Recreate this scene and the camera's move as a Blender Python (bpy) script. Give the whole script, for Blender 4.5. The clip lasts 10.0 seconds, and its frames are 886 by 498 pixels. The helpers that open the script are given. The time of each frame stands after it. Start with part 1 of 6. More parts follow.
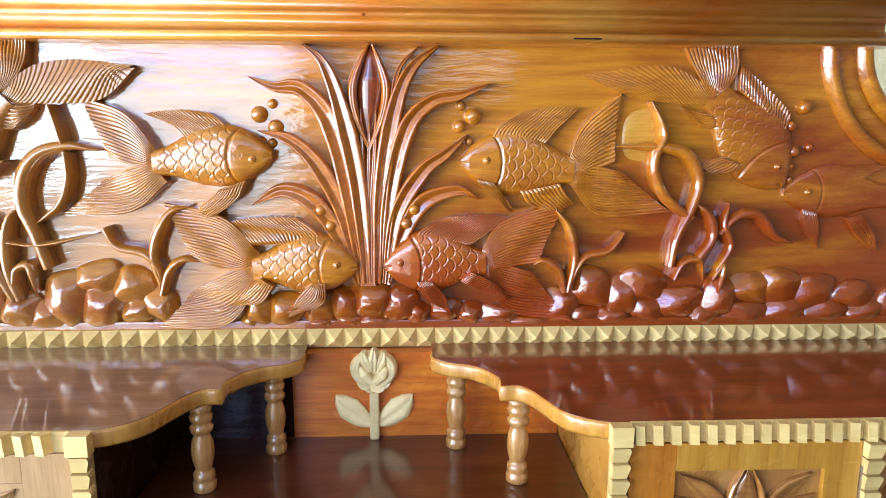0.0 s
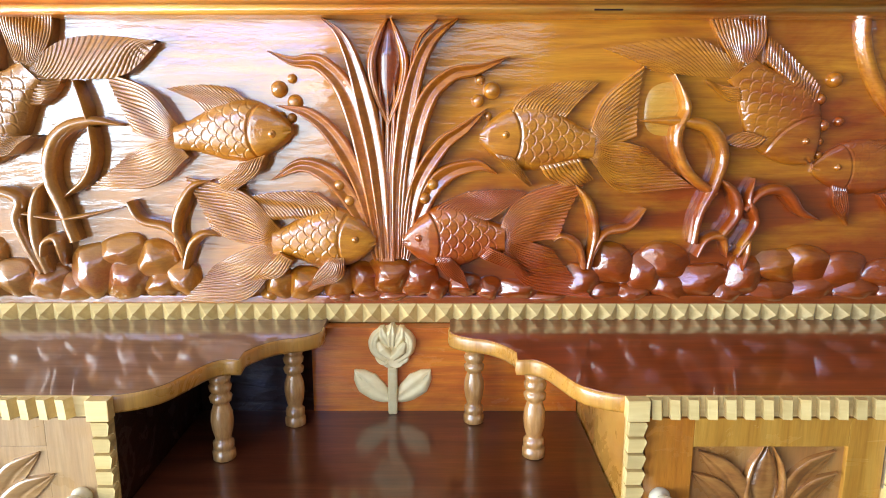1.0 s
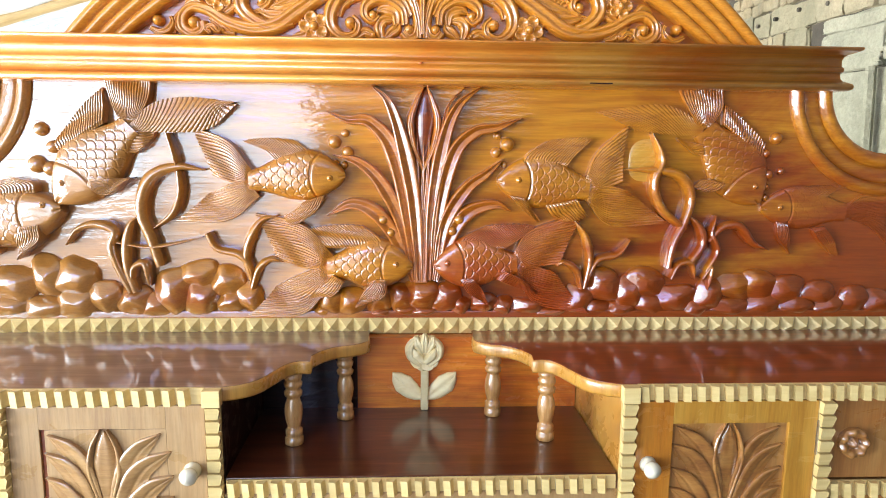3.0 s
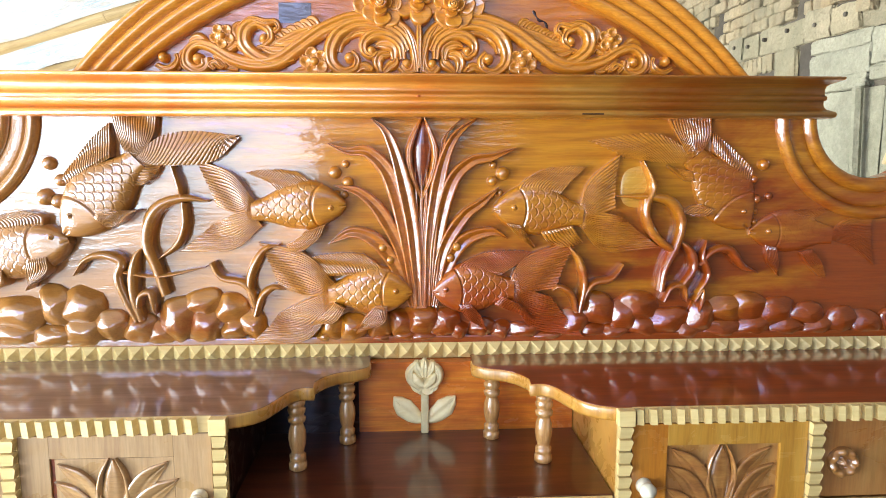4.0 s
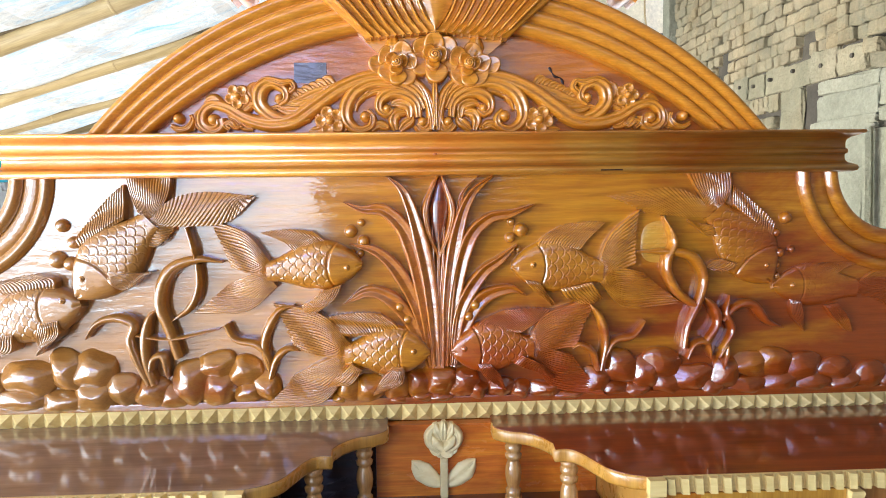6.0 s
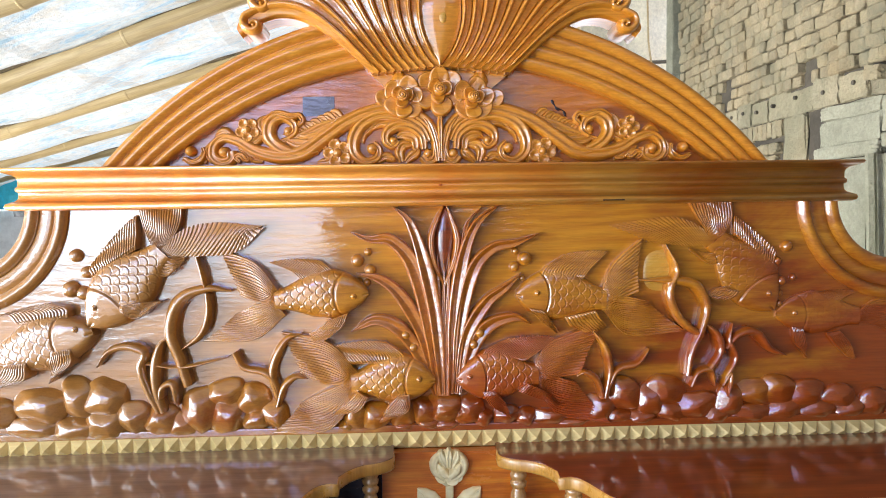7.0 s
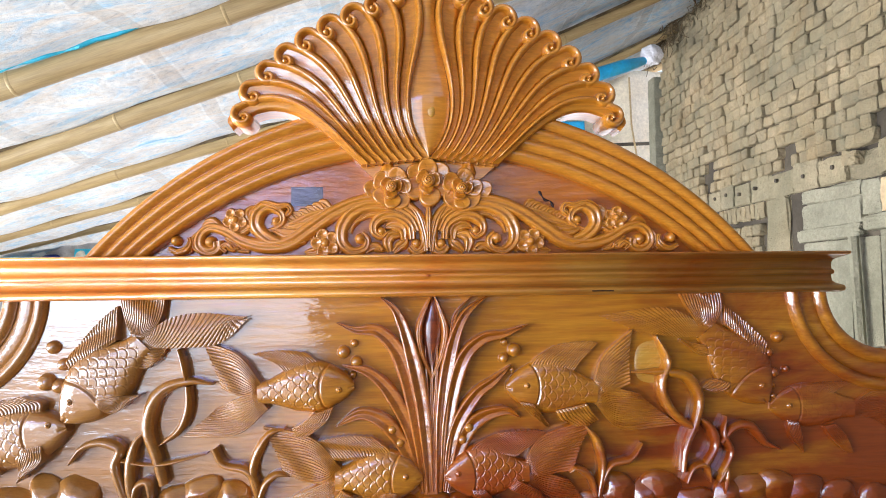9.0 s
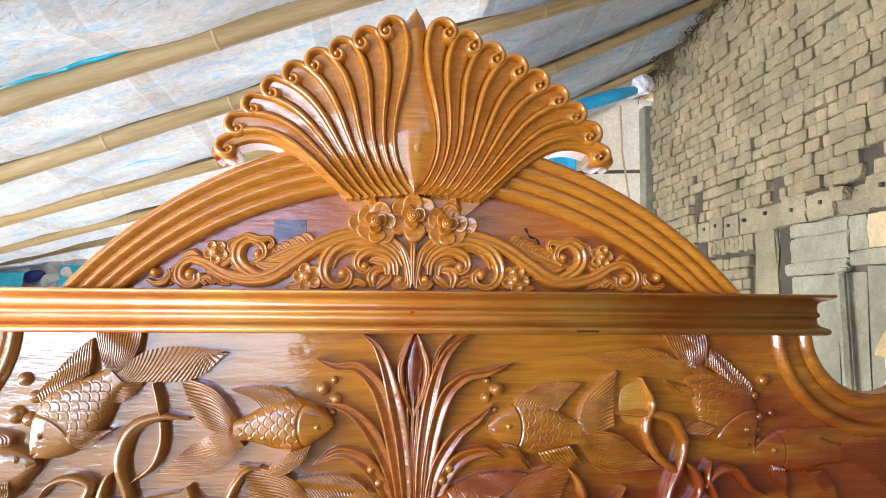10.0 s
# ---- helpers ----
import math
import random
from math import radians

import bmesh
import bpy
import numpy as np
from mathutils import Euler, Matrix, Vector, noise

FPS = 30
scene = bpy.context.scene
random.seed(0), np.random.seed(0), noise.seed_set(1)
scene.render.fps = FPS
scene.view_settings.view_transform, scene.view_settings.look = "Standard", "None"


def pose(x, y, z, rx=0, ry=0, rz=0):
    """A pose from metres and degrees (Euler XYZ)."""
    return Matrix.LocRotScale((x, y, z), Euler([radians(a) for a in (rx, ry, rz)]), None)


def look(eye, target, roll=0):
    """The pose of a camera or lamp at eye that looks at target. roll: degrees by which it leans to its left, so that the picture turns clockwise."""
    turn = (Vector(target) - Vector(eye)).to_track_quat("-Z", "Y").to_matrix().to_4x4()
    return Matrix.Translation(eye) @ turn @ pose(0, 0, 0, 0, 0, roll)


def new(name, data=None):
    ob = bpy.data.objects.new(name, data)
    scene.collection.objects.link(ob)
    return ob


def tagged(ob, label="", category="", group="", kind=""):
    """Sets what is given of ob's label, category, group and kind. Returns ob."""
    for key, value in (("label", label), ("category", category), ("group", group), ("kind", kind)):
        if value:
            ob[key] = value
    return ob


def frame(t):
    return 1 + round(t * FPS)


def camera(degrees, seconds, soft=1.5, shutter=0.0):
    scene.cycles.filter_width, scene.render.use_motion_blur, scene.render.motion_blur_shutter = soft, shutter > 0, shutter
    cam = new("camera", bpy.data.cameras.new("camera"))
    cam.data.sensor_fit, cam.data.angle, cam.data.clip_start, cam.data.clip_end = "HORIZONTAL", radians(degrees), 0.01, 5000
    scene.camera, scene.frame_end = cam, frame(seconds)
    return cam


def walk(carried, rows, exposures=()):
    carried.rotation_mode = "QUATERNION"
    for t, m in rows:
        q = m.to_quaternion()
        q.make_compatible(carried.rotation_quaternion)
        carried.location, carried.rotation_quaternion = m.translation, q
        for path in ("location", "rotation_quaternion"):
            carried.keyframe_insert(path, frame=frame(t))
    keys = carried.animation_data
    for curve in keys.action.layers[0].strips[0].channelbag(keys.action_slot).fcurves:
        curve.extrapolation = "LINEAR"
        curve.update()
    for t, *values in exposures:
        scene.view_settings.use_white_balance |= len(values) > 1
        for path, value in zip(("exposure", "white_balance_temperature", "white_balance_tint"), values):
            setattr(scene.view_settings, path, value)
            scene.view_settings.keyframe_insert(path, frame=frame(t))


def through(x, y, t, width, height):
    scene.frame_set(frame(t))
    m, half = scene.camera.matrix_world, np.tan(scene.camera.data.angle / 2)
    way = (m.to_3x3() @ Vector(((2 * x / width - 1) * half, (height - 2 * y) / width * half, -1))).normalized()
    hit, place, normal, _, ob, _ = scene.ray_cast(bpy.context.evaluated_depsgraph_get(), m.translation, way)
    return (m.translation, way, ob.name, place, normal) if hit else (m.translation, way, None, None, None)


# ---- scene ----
cam = camera(65.2, 10.0, soft=1.0)
PATH = [
    (0, (0.075, -1.234, 1.417), (0.168, 0.731, 1.057), 0.25),
    (0.5, (0.082, -1.220, 1.407), (0.146, 0.746, 1.048), 0.85),
    (1, (0.097, -1.236, 1.390), (0.101, 0.726, 1.003), 0.05),
    (1.5, (0.049, -1.302, 1.407), (0.070, 0.660, 1.017), 0.25),
    (2, (0.001, -1.374, 1.416), (0.065, 0.589, 1.036), 0.55),
    (2.5, (-0.026, -1.449, 1.423), (0.070, 0.519, 1.078), 0.95),
    (4, (-0.036, -1.537, 1.464), (0.077, 0.442, 1.199), 0.05),
    (4.5, (-0.049, -1.528, 1.483), (0.053, 0.454, 1.233), 0.25),
    (5, (-0.051, -1.510, 1.502), (0.062, 0.477, 1.301), -0.35),
    (5.5, (-0.061, -1.497, 1.506), (0.060, 0.492, 1.330), -0.55),
    (6.8, (-0.066, -1.524, 1.530), (0.004, 0.470, 1.384), -0.75),
    (7, (-0.062, -1.528, 1.530), (0.023, 0.467, 1.427), -0.75),
    (7.5, (-0.072, -1.533, 1.540), (0.011, 0.464, 1.480), -0.25),
    (8, (-0.073, -1.528, 1.547), (0.009, 0.470, 1.549), -0.55),
    (8.5, (-0.061, -1.523, 1.553), (0.052, 0.474, 1.590), -0.25),
    (9, (-0.061, -1.512, 1.567), (0.061, 0.482, 1.675), -0.65),
    (9.5, (-0.044, -1.505, 1.589), (0.100, 0.485, 1.721), -0.35),
    (10, (-0.045, -1.498, 1.605), (0.102, 0.490, 1.768), 0.45),
]

walk(cam, [(t, look(eye, target, roll)) for t, eye, target, roll in PATH], [(0, 2.20, 6300, 9), (2.5, 2.20, 6250, 9), (4.5, 2.10, 6250, 9), (7.0, 1.82, 6200, 11), (8.5, 1.67, 6250, 16), (10, 1.66, 6300, 16)])

# ---- world and sun ----
SUN_ELEV, SUN_TURN = 55.0, -60.0      # the sun stands high beyond the brick wall, outside the shed
world = bpy.data.worlds.new("sky")
scene.world = world
world.use_nodes = True
wn = world.node_tree
sky = wn.nodes.new("ShaderNodeTexSky")
sky.sky_type = "NISHITA"
sky.sun_disc = False
sky.sun_elevation, sky.sun_rotation = radians(SUN_ELEV), radians(-SUN_TURN)
sky.air_density, sky.dust_density = 1.0, 2.0
wn.links.new(sky.outputs["Color"], wn.nodes["Background"].inputs["Color"])
wn.nodes["Background"].inputs["Strength"].default_value = 0.10
sun = new("sun", bpy.data.lights.new("sun", "SUN"))
sun.data.energy, sun.data.angle, sun.data.color = 4.0, radians(0.6), (1.0, 0.95, 0.86)
sa, se = radians(SUN_TURN), radians(SUN_ELEV)
OPEN_X0, OPEN_X1, OPEN_Z0, OPEN_Z1 = -3.4, -0.64, 1.08, 1.79    # the upper part of the wide opening in the south wall
for x0, x1, watts in ((OPEN_X0, -1.9, 11.0), (-1.9, OPEN_X1, 2.7)):       # two lamps stand in for its daylight, the far one set stronger to shade the niche
    daylight = new("window_daylight", bpy.data.lights.new("window_daylight", "AREA"))
    daylight.data.shape, daylight.data.size, daylight.data.size_y = "RECTANGLE", x1 - x0, OPEN_Z1 - OPEN_Z0
    daylight.data.energy, daylight.data.color = watts, (0.60, 0.82, 1.0)
    daylight.matrix_world = look(((x0 + x1) / 2, -3.28, (OPEN_Z0 + OPEN_Z1) / 2), ((x0 + x1) / 2, 0, (OPEN_Z0 + OPEN_Z1) / 2))
upper = new("upper_blue_lamp", bpy.data.lights.new("upper_blue_lamp", "AREA"))       # added lamp that gives the half-round board its bluish reflection
upper.data.shape, upper.data.size, upper.data.size_y = "RECTANGLE", 2.3, 0.60
upper.data.energy, upper.data.color = 9.5, (0.34, 0.44, 1.0)
upper.matrix_world = look((-1.8, -3.28, 2.16), (-1.8, 0, 2.16))
westlight = new("west_fill", bpy.data.lights.new("west_fill", "AREA"))       # added lamp without a visible source, for light from the left
westlight.data.shape, westlight.data.size, westlight.data.size_y = "RECTANGLE", 2.7, 1.3
westlight.data.energy, westlight.data.color = 56.0, (0.82, 0.92, 1.0)
westlight.matrix_world = look((-2.95, -1.55, 0.92), (0, -1.55, 0.92))
backlight = new("back_fill", bpy.data.lights.new("back_fill", "AREA"))       # added lamp behind the headboard that brightens the brick wall and rafters
backlight.data.shape, backlight.data.size, backlight.data.size_y = "RECTANGLE", 3.2, 0.7
backlight.data.spread = radians(115)
backlight.data.energy, backlight.data.color = 66.0, (0.97, 0.94, 0.83)
backlight.matrix_world = look((-4.4, 1.3, 0.5), (2.0, 1.0, 1.8))
front_lamp = new("front_fill", bpy.data.lights.new("front_fill", "AREA"))       # added lamp high in front, for highlights on the carvings
front_lamp.data.shape, front_lamp.data.size, front_lamp.data.size_y = "RECTANGLE", 1.8, 0.42
front_lamp.data.energy, front_lamp.data.color = 3.0, (0.92, 0.96, 1.0)
front_lamp.matrix_world = look((-2.55, -3.05, 2.05), (0.1, 0, 1.2))
sun.matrix_world = look((0, 0, 0), (math.sin(sa) * math.cos(se), -math.cos(sa) * math.cos(se), -math.sin(se)))


# ---- materials ----
def material(name):
    m = bpy.data.materials.new(name)
    m.use_nodes = True
    return m, m.node_tree, m.node_tree.nodes["Principled BSDF"]


def node(nt, kind, **values):
    n = nt.nodes.new(kind)
    for key, value in values.items():
        n.inputs[key].default_value = value
    return n


def mapped(nt, scale, turn=(0, 0, 0), shift=3.0):
    tc = nt.nodes.new("ShaderNodeTexCoord")
    info = nt.nodes.new("ShaderNodeObjectInfo")
    off = nt.nodes.new("ShaderNodeVectorMath")
    off.operation = "ADD"
    comb = node(nt, "ShaderNodeCombineXYZ")
    mul = node(nt, "ShaderNodeMath")
    mul.operation = "MULTIPLY"
    mul.inputs[1].default_value = shift
    nt.links.new(info.outputs["Random"], mul.inputs[0])
    for axis in "XYZ":
        nt.links.new(mul.outputs[0], comb.inputs[axis])
    nt.links.new(tc.outputs["Object"], off.inputs[0])
    nt.links.new(comb.outputs[0], off.inputs[1])
    mp = node(nt, "ShaderNodeMapping", Scale=scale, Rotation=turn)
    nt.links.new(off.outputs[0], mp.inputs["Vector"])
    return mp.outputs["Vector"]


def noise_of(nt, vec, scale, detail=4.0, rough=0.55, distort=0.0):
    n = node(nt, "ShaderNodeTexNoise", Scale=scale, Detail=detail, Roughness=rough, Distortion=distort)
    nt.links.new(vec, n.inputs["Vector"])
    return n.outputs["Fac"]


def ramp(nt, fac, stops):
    r = nt.nodes.new("ShaderNodeValToRGB")
    el = r.color_ramp.elements
    while len(el) < len(stops):
        el.new(0.5)
    for e, (p, c) in zip(el, stops):
        e.position, e.color = p, (*c, 1)
    nt.links.new(fac, r.inputs["Fac"])
    return r.outputs["Color"]


def blend(nt, fac, a, b, mode="MIX"):
    m = nt.nodes.new("ShaderNodeMix")
    m.data_type, m.blend_type = "RGBA", mode
    for sock, value in ((m.inputs[0], fac), (m.inputs[6], a), (m.inputs[7], b)):
        if isinstance(value, float):
            sock.default_value = value
        elif isinstance(value, tuple):
            sock.default_value = (*value, 1)
        else:
            nt.links.new(value, sock)
    return m.outputs[2]


def bumped(nt, bsdf, fac, strength, distance, sockets=("Normal",)):
    b = node(nt, "ShaderNodeBump", Strength=strength, Distance=distance)
    nt.links.new(fac, b.inputs["Height"])
    for s in sockets:
        nt.links.new(b.outputs["Normal"], bsdf.inputs[s])


def varnished(name, dark, mid, light, grain=(3, 40, 40), gloss=0.05, coat=1.0, red=None, rough=0.4, wave=0.3, spec=0.3, run=False):
    """Stained and varnished wood: long grain, blotches of stain, a wavy clear coat."""
    m, nt, b = material(name)
    vec = mapped(nt, grain)
    fibres = noise_of(nt, vec, 1.6, 6, 0.6, 0.6)
    col = ramp(nt, fibres, [(0.25, dark), (0.5, mid), (0.75, light)])
    flat = mapped(nt, (1, 1, 1), shift=0.0 if run else 3.0)
    if run:
        flat = mapped(nt, (0.9, 1.5, 3.4), shift=0.0)
    blot = noise_of(nt, flat, 2.4 if run else 2.2, 7, 0.62, 0.5 if run else 1.0)
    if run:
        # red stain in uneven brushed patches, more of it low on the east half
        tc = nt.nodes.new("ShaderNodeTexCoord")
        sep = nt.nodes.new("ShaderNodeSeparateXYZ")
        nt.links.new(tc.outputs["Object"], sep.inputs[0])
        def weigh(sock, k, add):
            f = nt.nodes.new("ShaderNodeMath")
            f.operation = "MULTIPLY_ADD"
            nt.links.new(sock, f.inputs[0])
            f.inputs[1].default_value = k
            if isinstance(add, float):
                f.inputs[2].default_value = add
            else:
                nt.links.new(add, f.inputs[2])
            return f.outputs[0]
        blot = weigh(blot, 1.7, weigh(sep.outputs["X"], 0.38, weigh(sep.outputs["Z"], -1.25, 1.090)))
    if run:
        # darker, duller brown mixed into the west end for its weaker diffuse light
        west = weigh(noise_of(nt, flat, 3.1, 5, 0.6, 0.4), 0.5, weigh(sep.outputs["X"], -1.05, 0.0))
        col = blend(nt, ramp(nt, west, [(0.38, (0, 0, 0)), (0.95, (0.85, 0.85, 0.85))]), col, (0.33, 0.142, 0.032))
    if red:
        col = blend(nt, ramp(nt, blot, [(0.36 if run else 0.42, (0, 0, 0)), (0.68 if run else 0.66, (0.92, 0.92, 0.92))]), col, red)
    fine = noise_of(nt, mapped(nt, tuple(260 if g > 15 else 14 for g in grain)), 1.0, 3, 0.6)
    col = blend(nt, 0.35, col, ramp(nt, fine, [(0.3, (0.45, 0.4, 0.36)), (0.6, (1, 1, 1))]), "MULTIPLY")
    nt.links.new(col, b.inputs["Base Color"])
    b.inputs["Roughness"].default_value = rough
    b.inputs["Specular IOR Level"].default_value = spec
    b.inputs["Coat Weight"].default_value = coat
    b.inputs["Coat Roughness"].default_value = gloss
    b.inputs["Coat IOR"].default_value = 1.95 if run else 1.74
    patch = noise_of(nt, mapped(nt, (5, 9, 9)), 1.3, 6, 0.65, 1.0)
    span = node(nt, "ShaderNodeMapRange")
    for key, value in (("From Min", 0.35), ("From Max", 0.7), ("To Min", gloss * 0.6), ("To Max", gloss * 3.2)):
        span.inputs[key].default_value = value
    nt.links.new(patch, span.inputs["Value"])
    nt.links.new(span.outputs["Result"], b.inputs["Coat Roughness"])
    ripple = noise_of(nt, mapped(nt, tuple((42 if run else 60) if g > 15 else (8 if g < 5 else 30) if run else 14 for g in grain)), 1.0, 4, 0.6, 0.3)
    bumped(nt, b, ripple, wave, 0.004, ("Normal", "Coat Normal"))
    return m


def plain_wood(name, dark, light, grain=(6, 60, 60), rough=0.4, coat=0.3):
    m, nt, b = material(name)
    info = nt.nodes.new("ShaderNodeObjectInfo")
    fibres = noise_of(nt, mapped(nt, grain), 1.5, 5, 0.6, 0.5)
    col = ramp(nt, fibres, [(0.3, dark), (0.7, light)])
    tone = ramp(nt, info.outputs["Random"], [(0, (0.82, 0.8, 0.76)), (1, (1.08, 1.06, 1.02))])
    col = blend(nt, 1.0, col, tone, "MULTIPLY")
    nt.links.new(col, b.inputs["Base Color"])
    b.inputs["Roughness"].default_value = rough
    b.inputs["Coat Weight"].default_value = coat
    b.inputs["Coat Roughness"].default_value = 0.2
    bumped(nt, b, fibres, 0.2, 0.002)
    return m


def rough_stuff(name, a, b_, c, scale=6.0, bump=0.4, rough=0.9, distance=0.01, grime=None, joined=False):
    """Mineral or fabric surface: two scales of stain and a rough relief."""
    m, nt, b = material(name)
    geo = nt.nodes.new("ShaderNodeNewGeometry")
    vec = geo.outputs["Position"] if grime else mapped(nt, (1, 1, 1))
    big = noise_of(nt, vec, scale * 0.25, 5, 0.6, 0.4)
    small = noise_of(nt, vec, scale * 4, 6, 0.65)
    col = ramp(nt, big, [(0.3, a), (0.5, b_), (0.72, c)])
    col = blend(nt, 0.5, col, ramp(nt, small, [(0.3, (0.55, 0.55, 0.55)), (0.65, (1.1, 1.1, 1.1))]), "MULTIPLY")
    if grime:
        # damp, mossy patches that spread over neighbouring pieces
        damp = noise_of(nt, geo.outputs["Position"], 1.9, 8, 0.75, 0.6)
        col = blend(nt, ramp(nt, damp, [(0.40, (0, 0, 0)), (0.66, (0.9, 0.9, 0.9))]), col, grime)
        tone = geo.outputs["Random Per Island"] if joined else nt.nodes.new("ShaderNodeObjectInfo").outputs["Random"]
        col = blend(nt, 0.6, col, ramp(nt, tone, [(0, (0.72, 0.70, 0.68)), (0.5, (1, 0.98, 0.95)), (1, (1.1, 1.05, 0.98))]), "MULTIPLY")
    nt.links.new(col, b.inputs["Base Color"])
    b.inputs["Roughness"].default_value = rough
    bumped(nt, b, small, bump, distance)
    return m


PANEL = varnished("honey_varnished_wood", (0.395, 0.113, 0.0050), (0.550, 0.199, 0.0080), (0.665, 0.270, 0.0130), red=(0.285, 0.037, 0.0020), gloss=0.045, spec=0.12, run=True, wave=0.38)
LUNETTE = varnished("dark_varnished_lunette", (0.377, 0.095, 0.0048), (0.520, 0.147, 0.0072), (0.650, 0.210, 0.0120), (3, 30, 30), gloss=0.08, wave=0.5, red=(0.286, 0.053, 0.0040))
# near black for the niche's shade, put into the colour; also fills cracks
NSIDE = varnished("niche_shade_and_crack_black", (0.015, 0.005, 0.004), (0.03, 0.008, 0.005), (0.05, 0.014, 0.008), gloss=0.12, coat=0.3, spec=0.15)
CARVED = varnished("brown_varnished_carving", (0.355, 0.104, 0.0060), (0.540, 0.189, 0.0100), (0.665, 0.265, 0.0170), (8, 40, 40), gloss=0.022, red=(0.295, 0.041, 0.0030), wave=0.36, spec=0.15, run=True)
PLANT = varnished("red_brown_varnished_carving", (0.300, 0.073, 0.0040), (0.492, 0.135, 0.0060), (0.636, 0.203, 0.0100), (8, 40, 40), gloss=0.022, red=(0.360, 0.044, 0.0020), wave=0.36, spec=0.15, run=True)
FRAME = varnished("orange_varnished_moulding", (0.530, 0.172, 0.0080), (0.655, 0.235, 0.0160), (0.790, 0.328, 0.0320), (2, 60, 60), gloss=0.045, wave=0.2)
CORNICE = varnished("golden_varnished_cornice", (0.58, 0.222, 0.021), (0.70, 0.300, 0.038), (0.78, 0.39, 0.070), (1.2, 60, 60), gloss=0.07, wave=0.25, spec=0.25, red=(0.60, 0.13, 0.006))
SHELF = varnished("dark_red_varnished_top", (0.12, 0.017, 0.003), (0.23, 0.037, 0.005), (0.33, 0.068, 0.010), (2, 18, 30), gloss=0.03, wave=0.04)
# greyed copy of the shelf varnish, with reflected daylight put into its colour
SHELF_SHEEN = varnished("sheen_greyed_varnish", (0.15, 0.075, 0.045), (0.25, 0.145, 0.095), (0.34, 0.22, 0.16), (2, 18, 30), gloss=0.035, wave=0.05)
NICHE = varnished("red_varnished_board", (0.56, 0.11, 0.008), (0.76, 0.21, 0.014), (0.84, 0.32, 0.030), (2, 30, 40), gloss=0.12, coat=0.5, wave=0.3, red=(0.30, 0.036, 0.004))
DOOR = varnished("light_brown_cabinet_wood", (0.315, 0.162, 0.0553), (0.408, 0.230, 0.0850), (0.476, 0.289, 0.1190), (30, 30, 3), gloss=0.3, coat=0.5, wave=0.2)
DOOR_ORANGE = varnished("orange_stained_cabinet_wood", (0.344, 0.129, 0.0258), (0.430, 0.198, 0.0473), (0.499, 0.258, 0.0774), (30, 30, 3), gloss=0.2, coat=0.7, wave=0.2, red=(0.361, 0.095, 0.0103))
LEAFY = varnished("carved_cabinet_leaf", (0.211, 0.070, 0.0158), (0.352, 0.141, 0.0308), (0.458, 0.211, 0.0528), (12, 30, 30), gloss=0.045, wave=0.35)
LEAFY_TAN = varnished("carved_tan_leaf", (0.317, 0.150, 0.0440), (0.422, 0.220, 0.0748), (0.493, 0.282, 0.1056), (12, 30, 30), gloss=0.06, wave=0.3, coat=1.0)
SIDE = varnished("amber_cabinet_side", (0.423, 0.167, 0.0180), (0.558, 0.257, 0.0378), (0.648, 0.333, 0.0585), (30, 3, 3), gloss=0.2, wave=0.2)
POST = varnished("turned_post_wood", (0.30, 0.115, 0.030), (0.50, 0.24, 0.070), (0.64, 0.38, 0.15), (60, 60, 8), gloss=0.08, wave=0.1)
# dark floor wood, its base lowered further for the niche's shade
NFLOOR = varnished("shade_dark_niche_floor", (0.055, 0.012, 0.005), (0.10, 0.024, 0.008), (0.16, 0.045, 0.016), (2, 20, 30), coat=0.9, gloss=0.08, wave=0.06)
PALE = plain_wood("pale_yellow_trim", (0.67, 0.465, 0.175), (0.80, 0.605, 0.265))
CREAM = plain_wood("cream_bare_wood", (0.80, 0.61, 0.30), (0.92, 0.77, 0.45), (20, 40, 40), 0.5, 0.1)
PALE_PLUG = varnished("light_wood_patch", (0.50, 0.215, 0.018), (0.62, 0.30, 0.035), (0.70, 0.39, 0.065), gloss=0.15, wave=0.5, coat=0.5)
PEARL, pnt, pb = material("pearl_plastic")
pb.inputs["Base Color"].default_value = (0.66, 0.58, 0.42, 1)
pb.inputs["Roughness"].default_value = 0.22
BRICK = rough_stuff("rough_brick", (0.33, 0.26, 0.15), (0.46, 0.375, 0.235), (0.58, 0.48, 0.32), 12, 1.0, distance=0.02, grime=(0.26, 0.255, 0.18))
FAR_BRICK = rough_stuff("rough_brick_joined", (0.33, 0.26, 0.15), (0.46, 0.375, 0.235), (0.58, 0.48, 0.32), 12, 1.0, distance=0.02, joined=True, grime=(0.26, 0.255, 0.18))
MORTAR = rough_stuff("dirty_mortar", (0.04, 0.035, 0.028), (0.09, 0.078, 0.06), (0.15, 0.13, 0.10), 8, 0.6)
CEMENT = rough_stuff("grey_green_cement", (0.28, 0.25, 0.16), (0.43, 0.38, 0.26), (0.56, 0.49, 0.34), 16, 1.0, distance=0.02, grime=(0.26, 0.26, 0.18))
TAN_BOARD = rough_stuff("pale_tan_board", (0.48, 0.37, 0.23), (0.60, 0.47, 0.30), (0.68, 0.55, 0.38), 12, 0.6)
PLANK = rough_stuff("weathered_grey_board", (0.31, 0.31, 0.24), (0.42, 0.42, 0.33), (0.53, 0.52, 0.42), 14, 1.0, distance=0.018, grime=(0.22, 0.23, 0.17))
EARTH = rough_stuff("packed_pale_ground", (0.40, 0.37, 0.36), (0.50, 0.47, 0.46), (0.58, 0.56, 0.55), 4, 0.5)
SOIL = rough_stuff("dark_earth", (0.05, 0.04, 0.03), (0.085, 0.07, 0.055), (0.13, 0.11, 0.09), 4, 0.5)
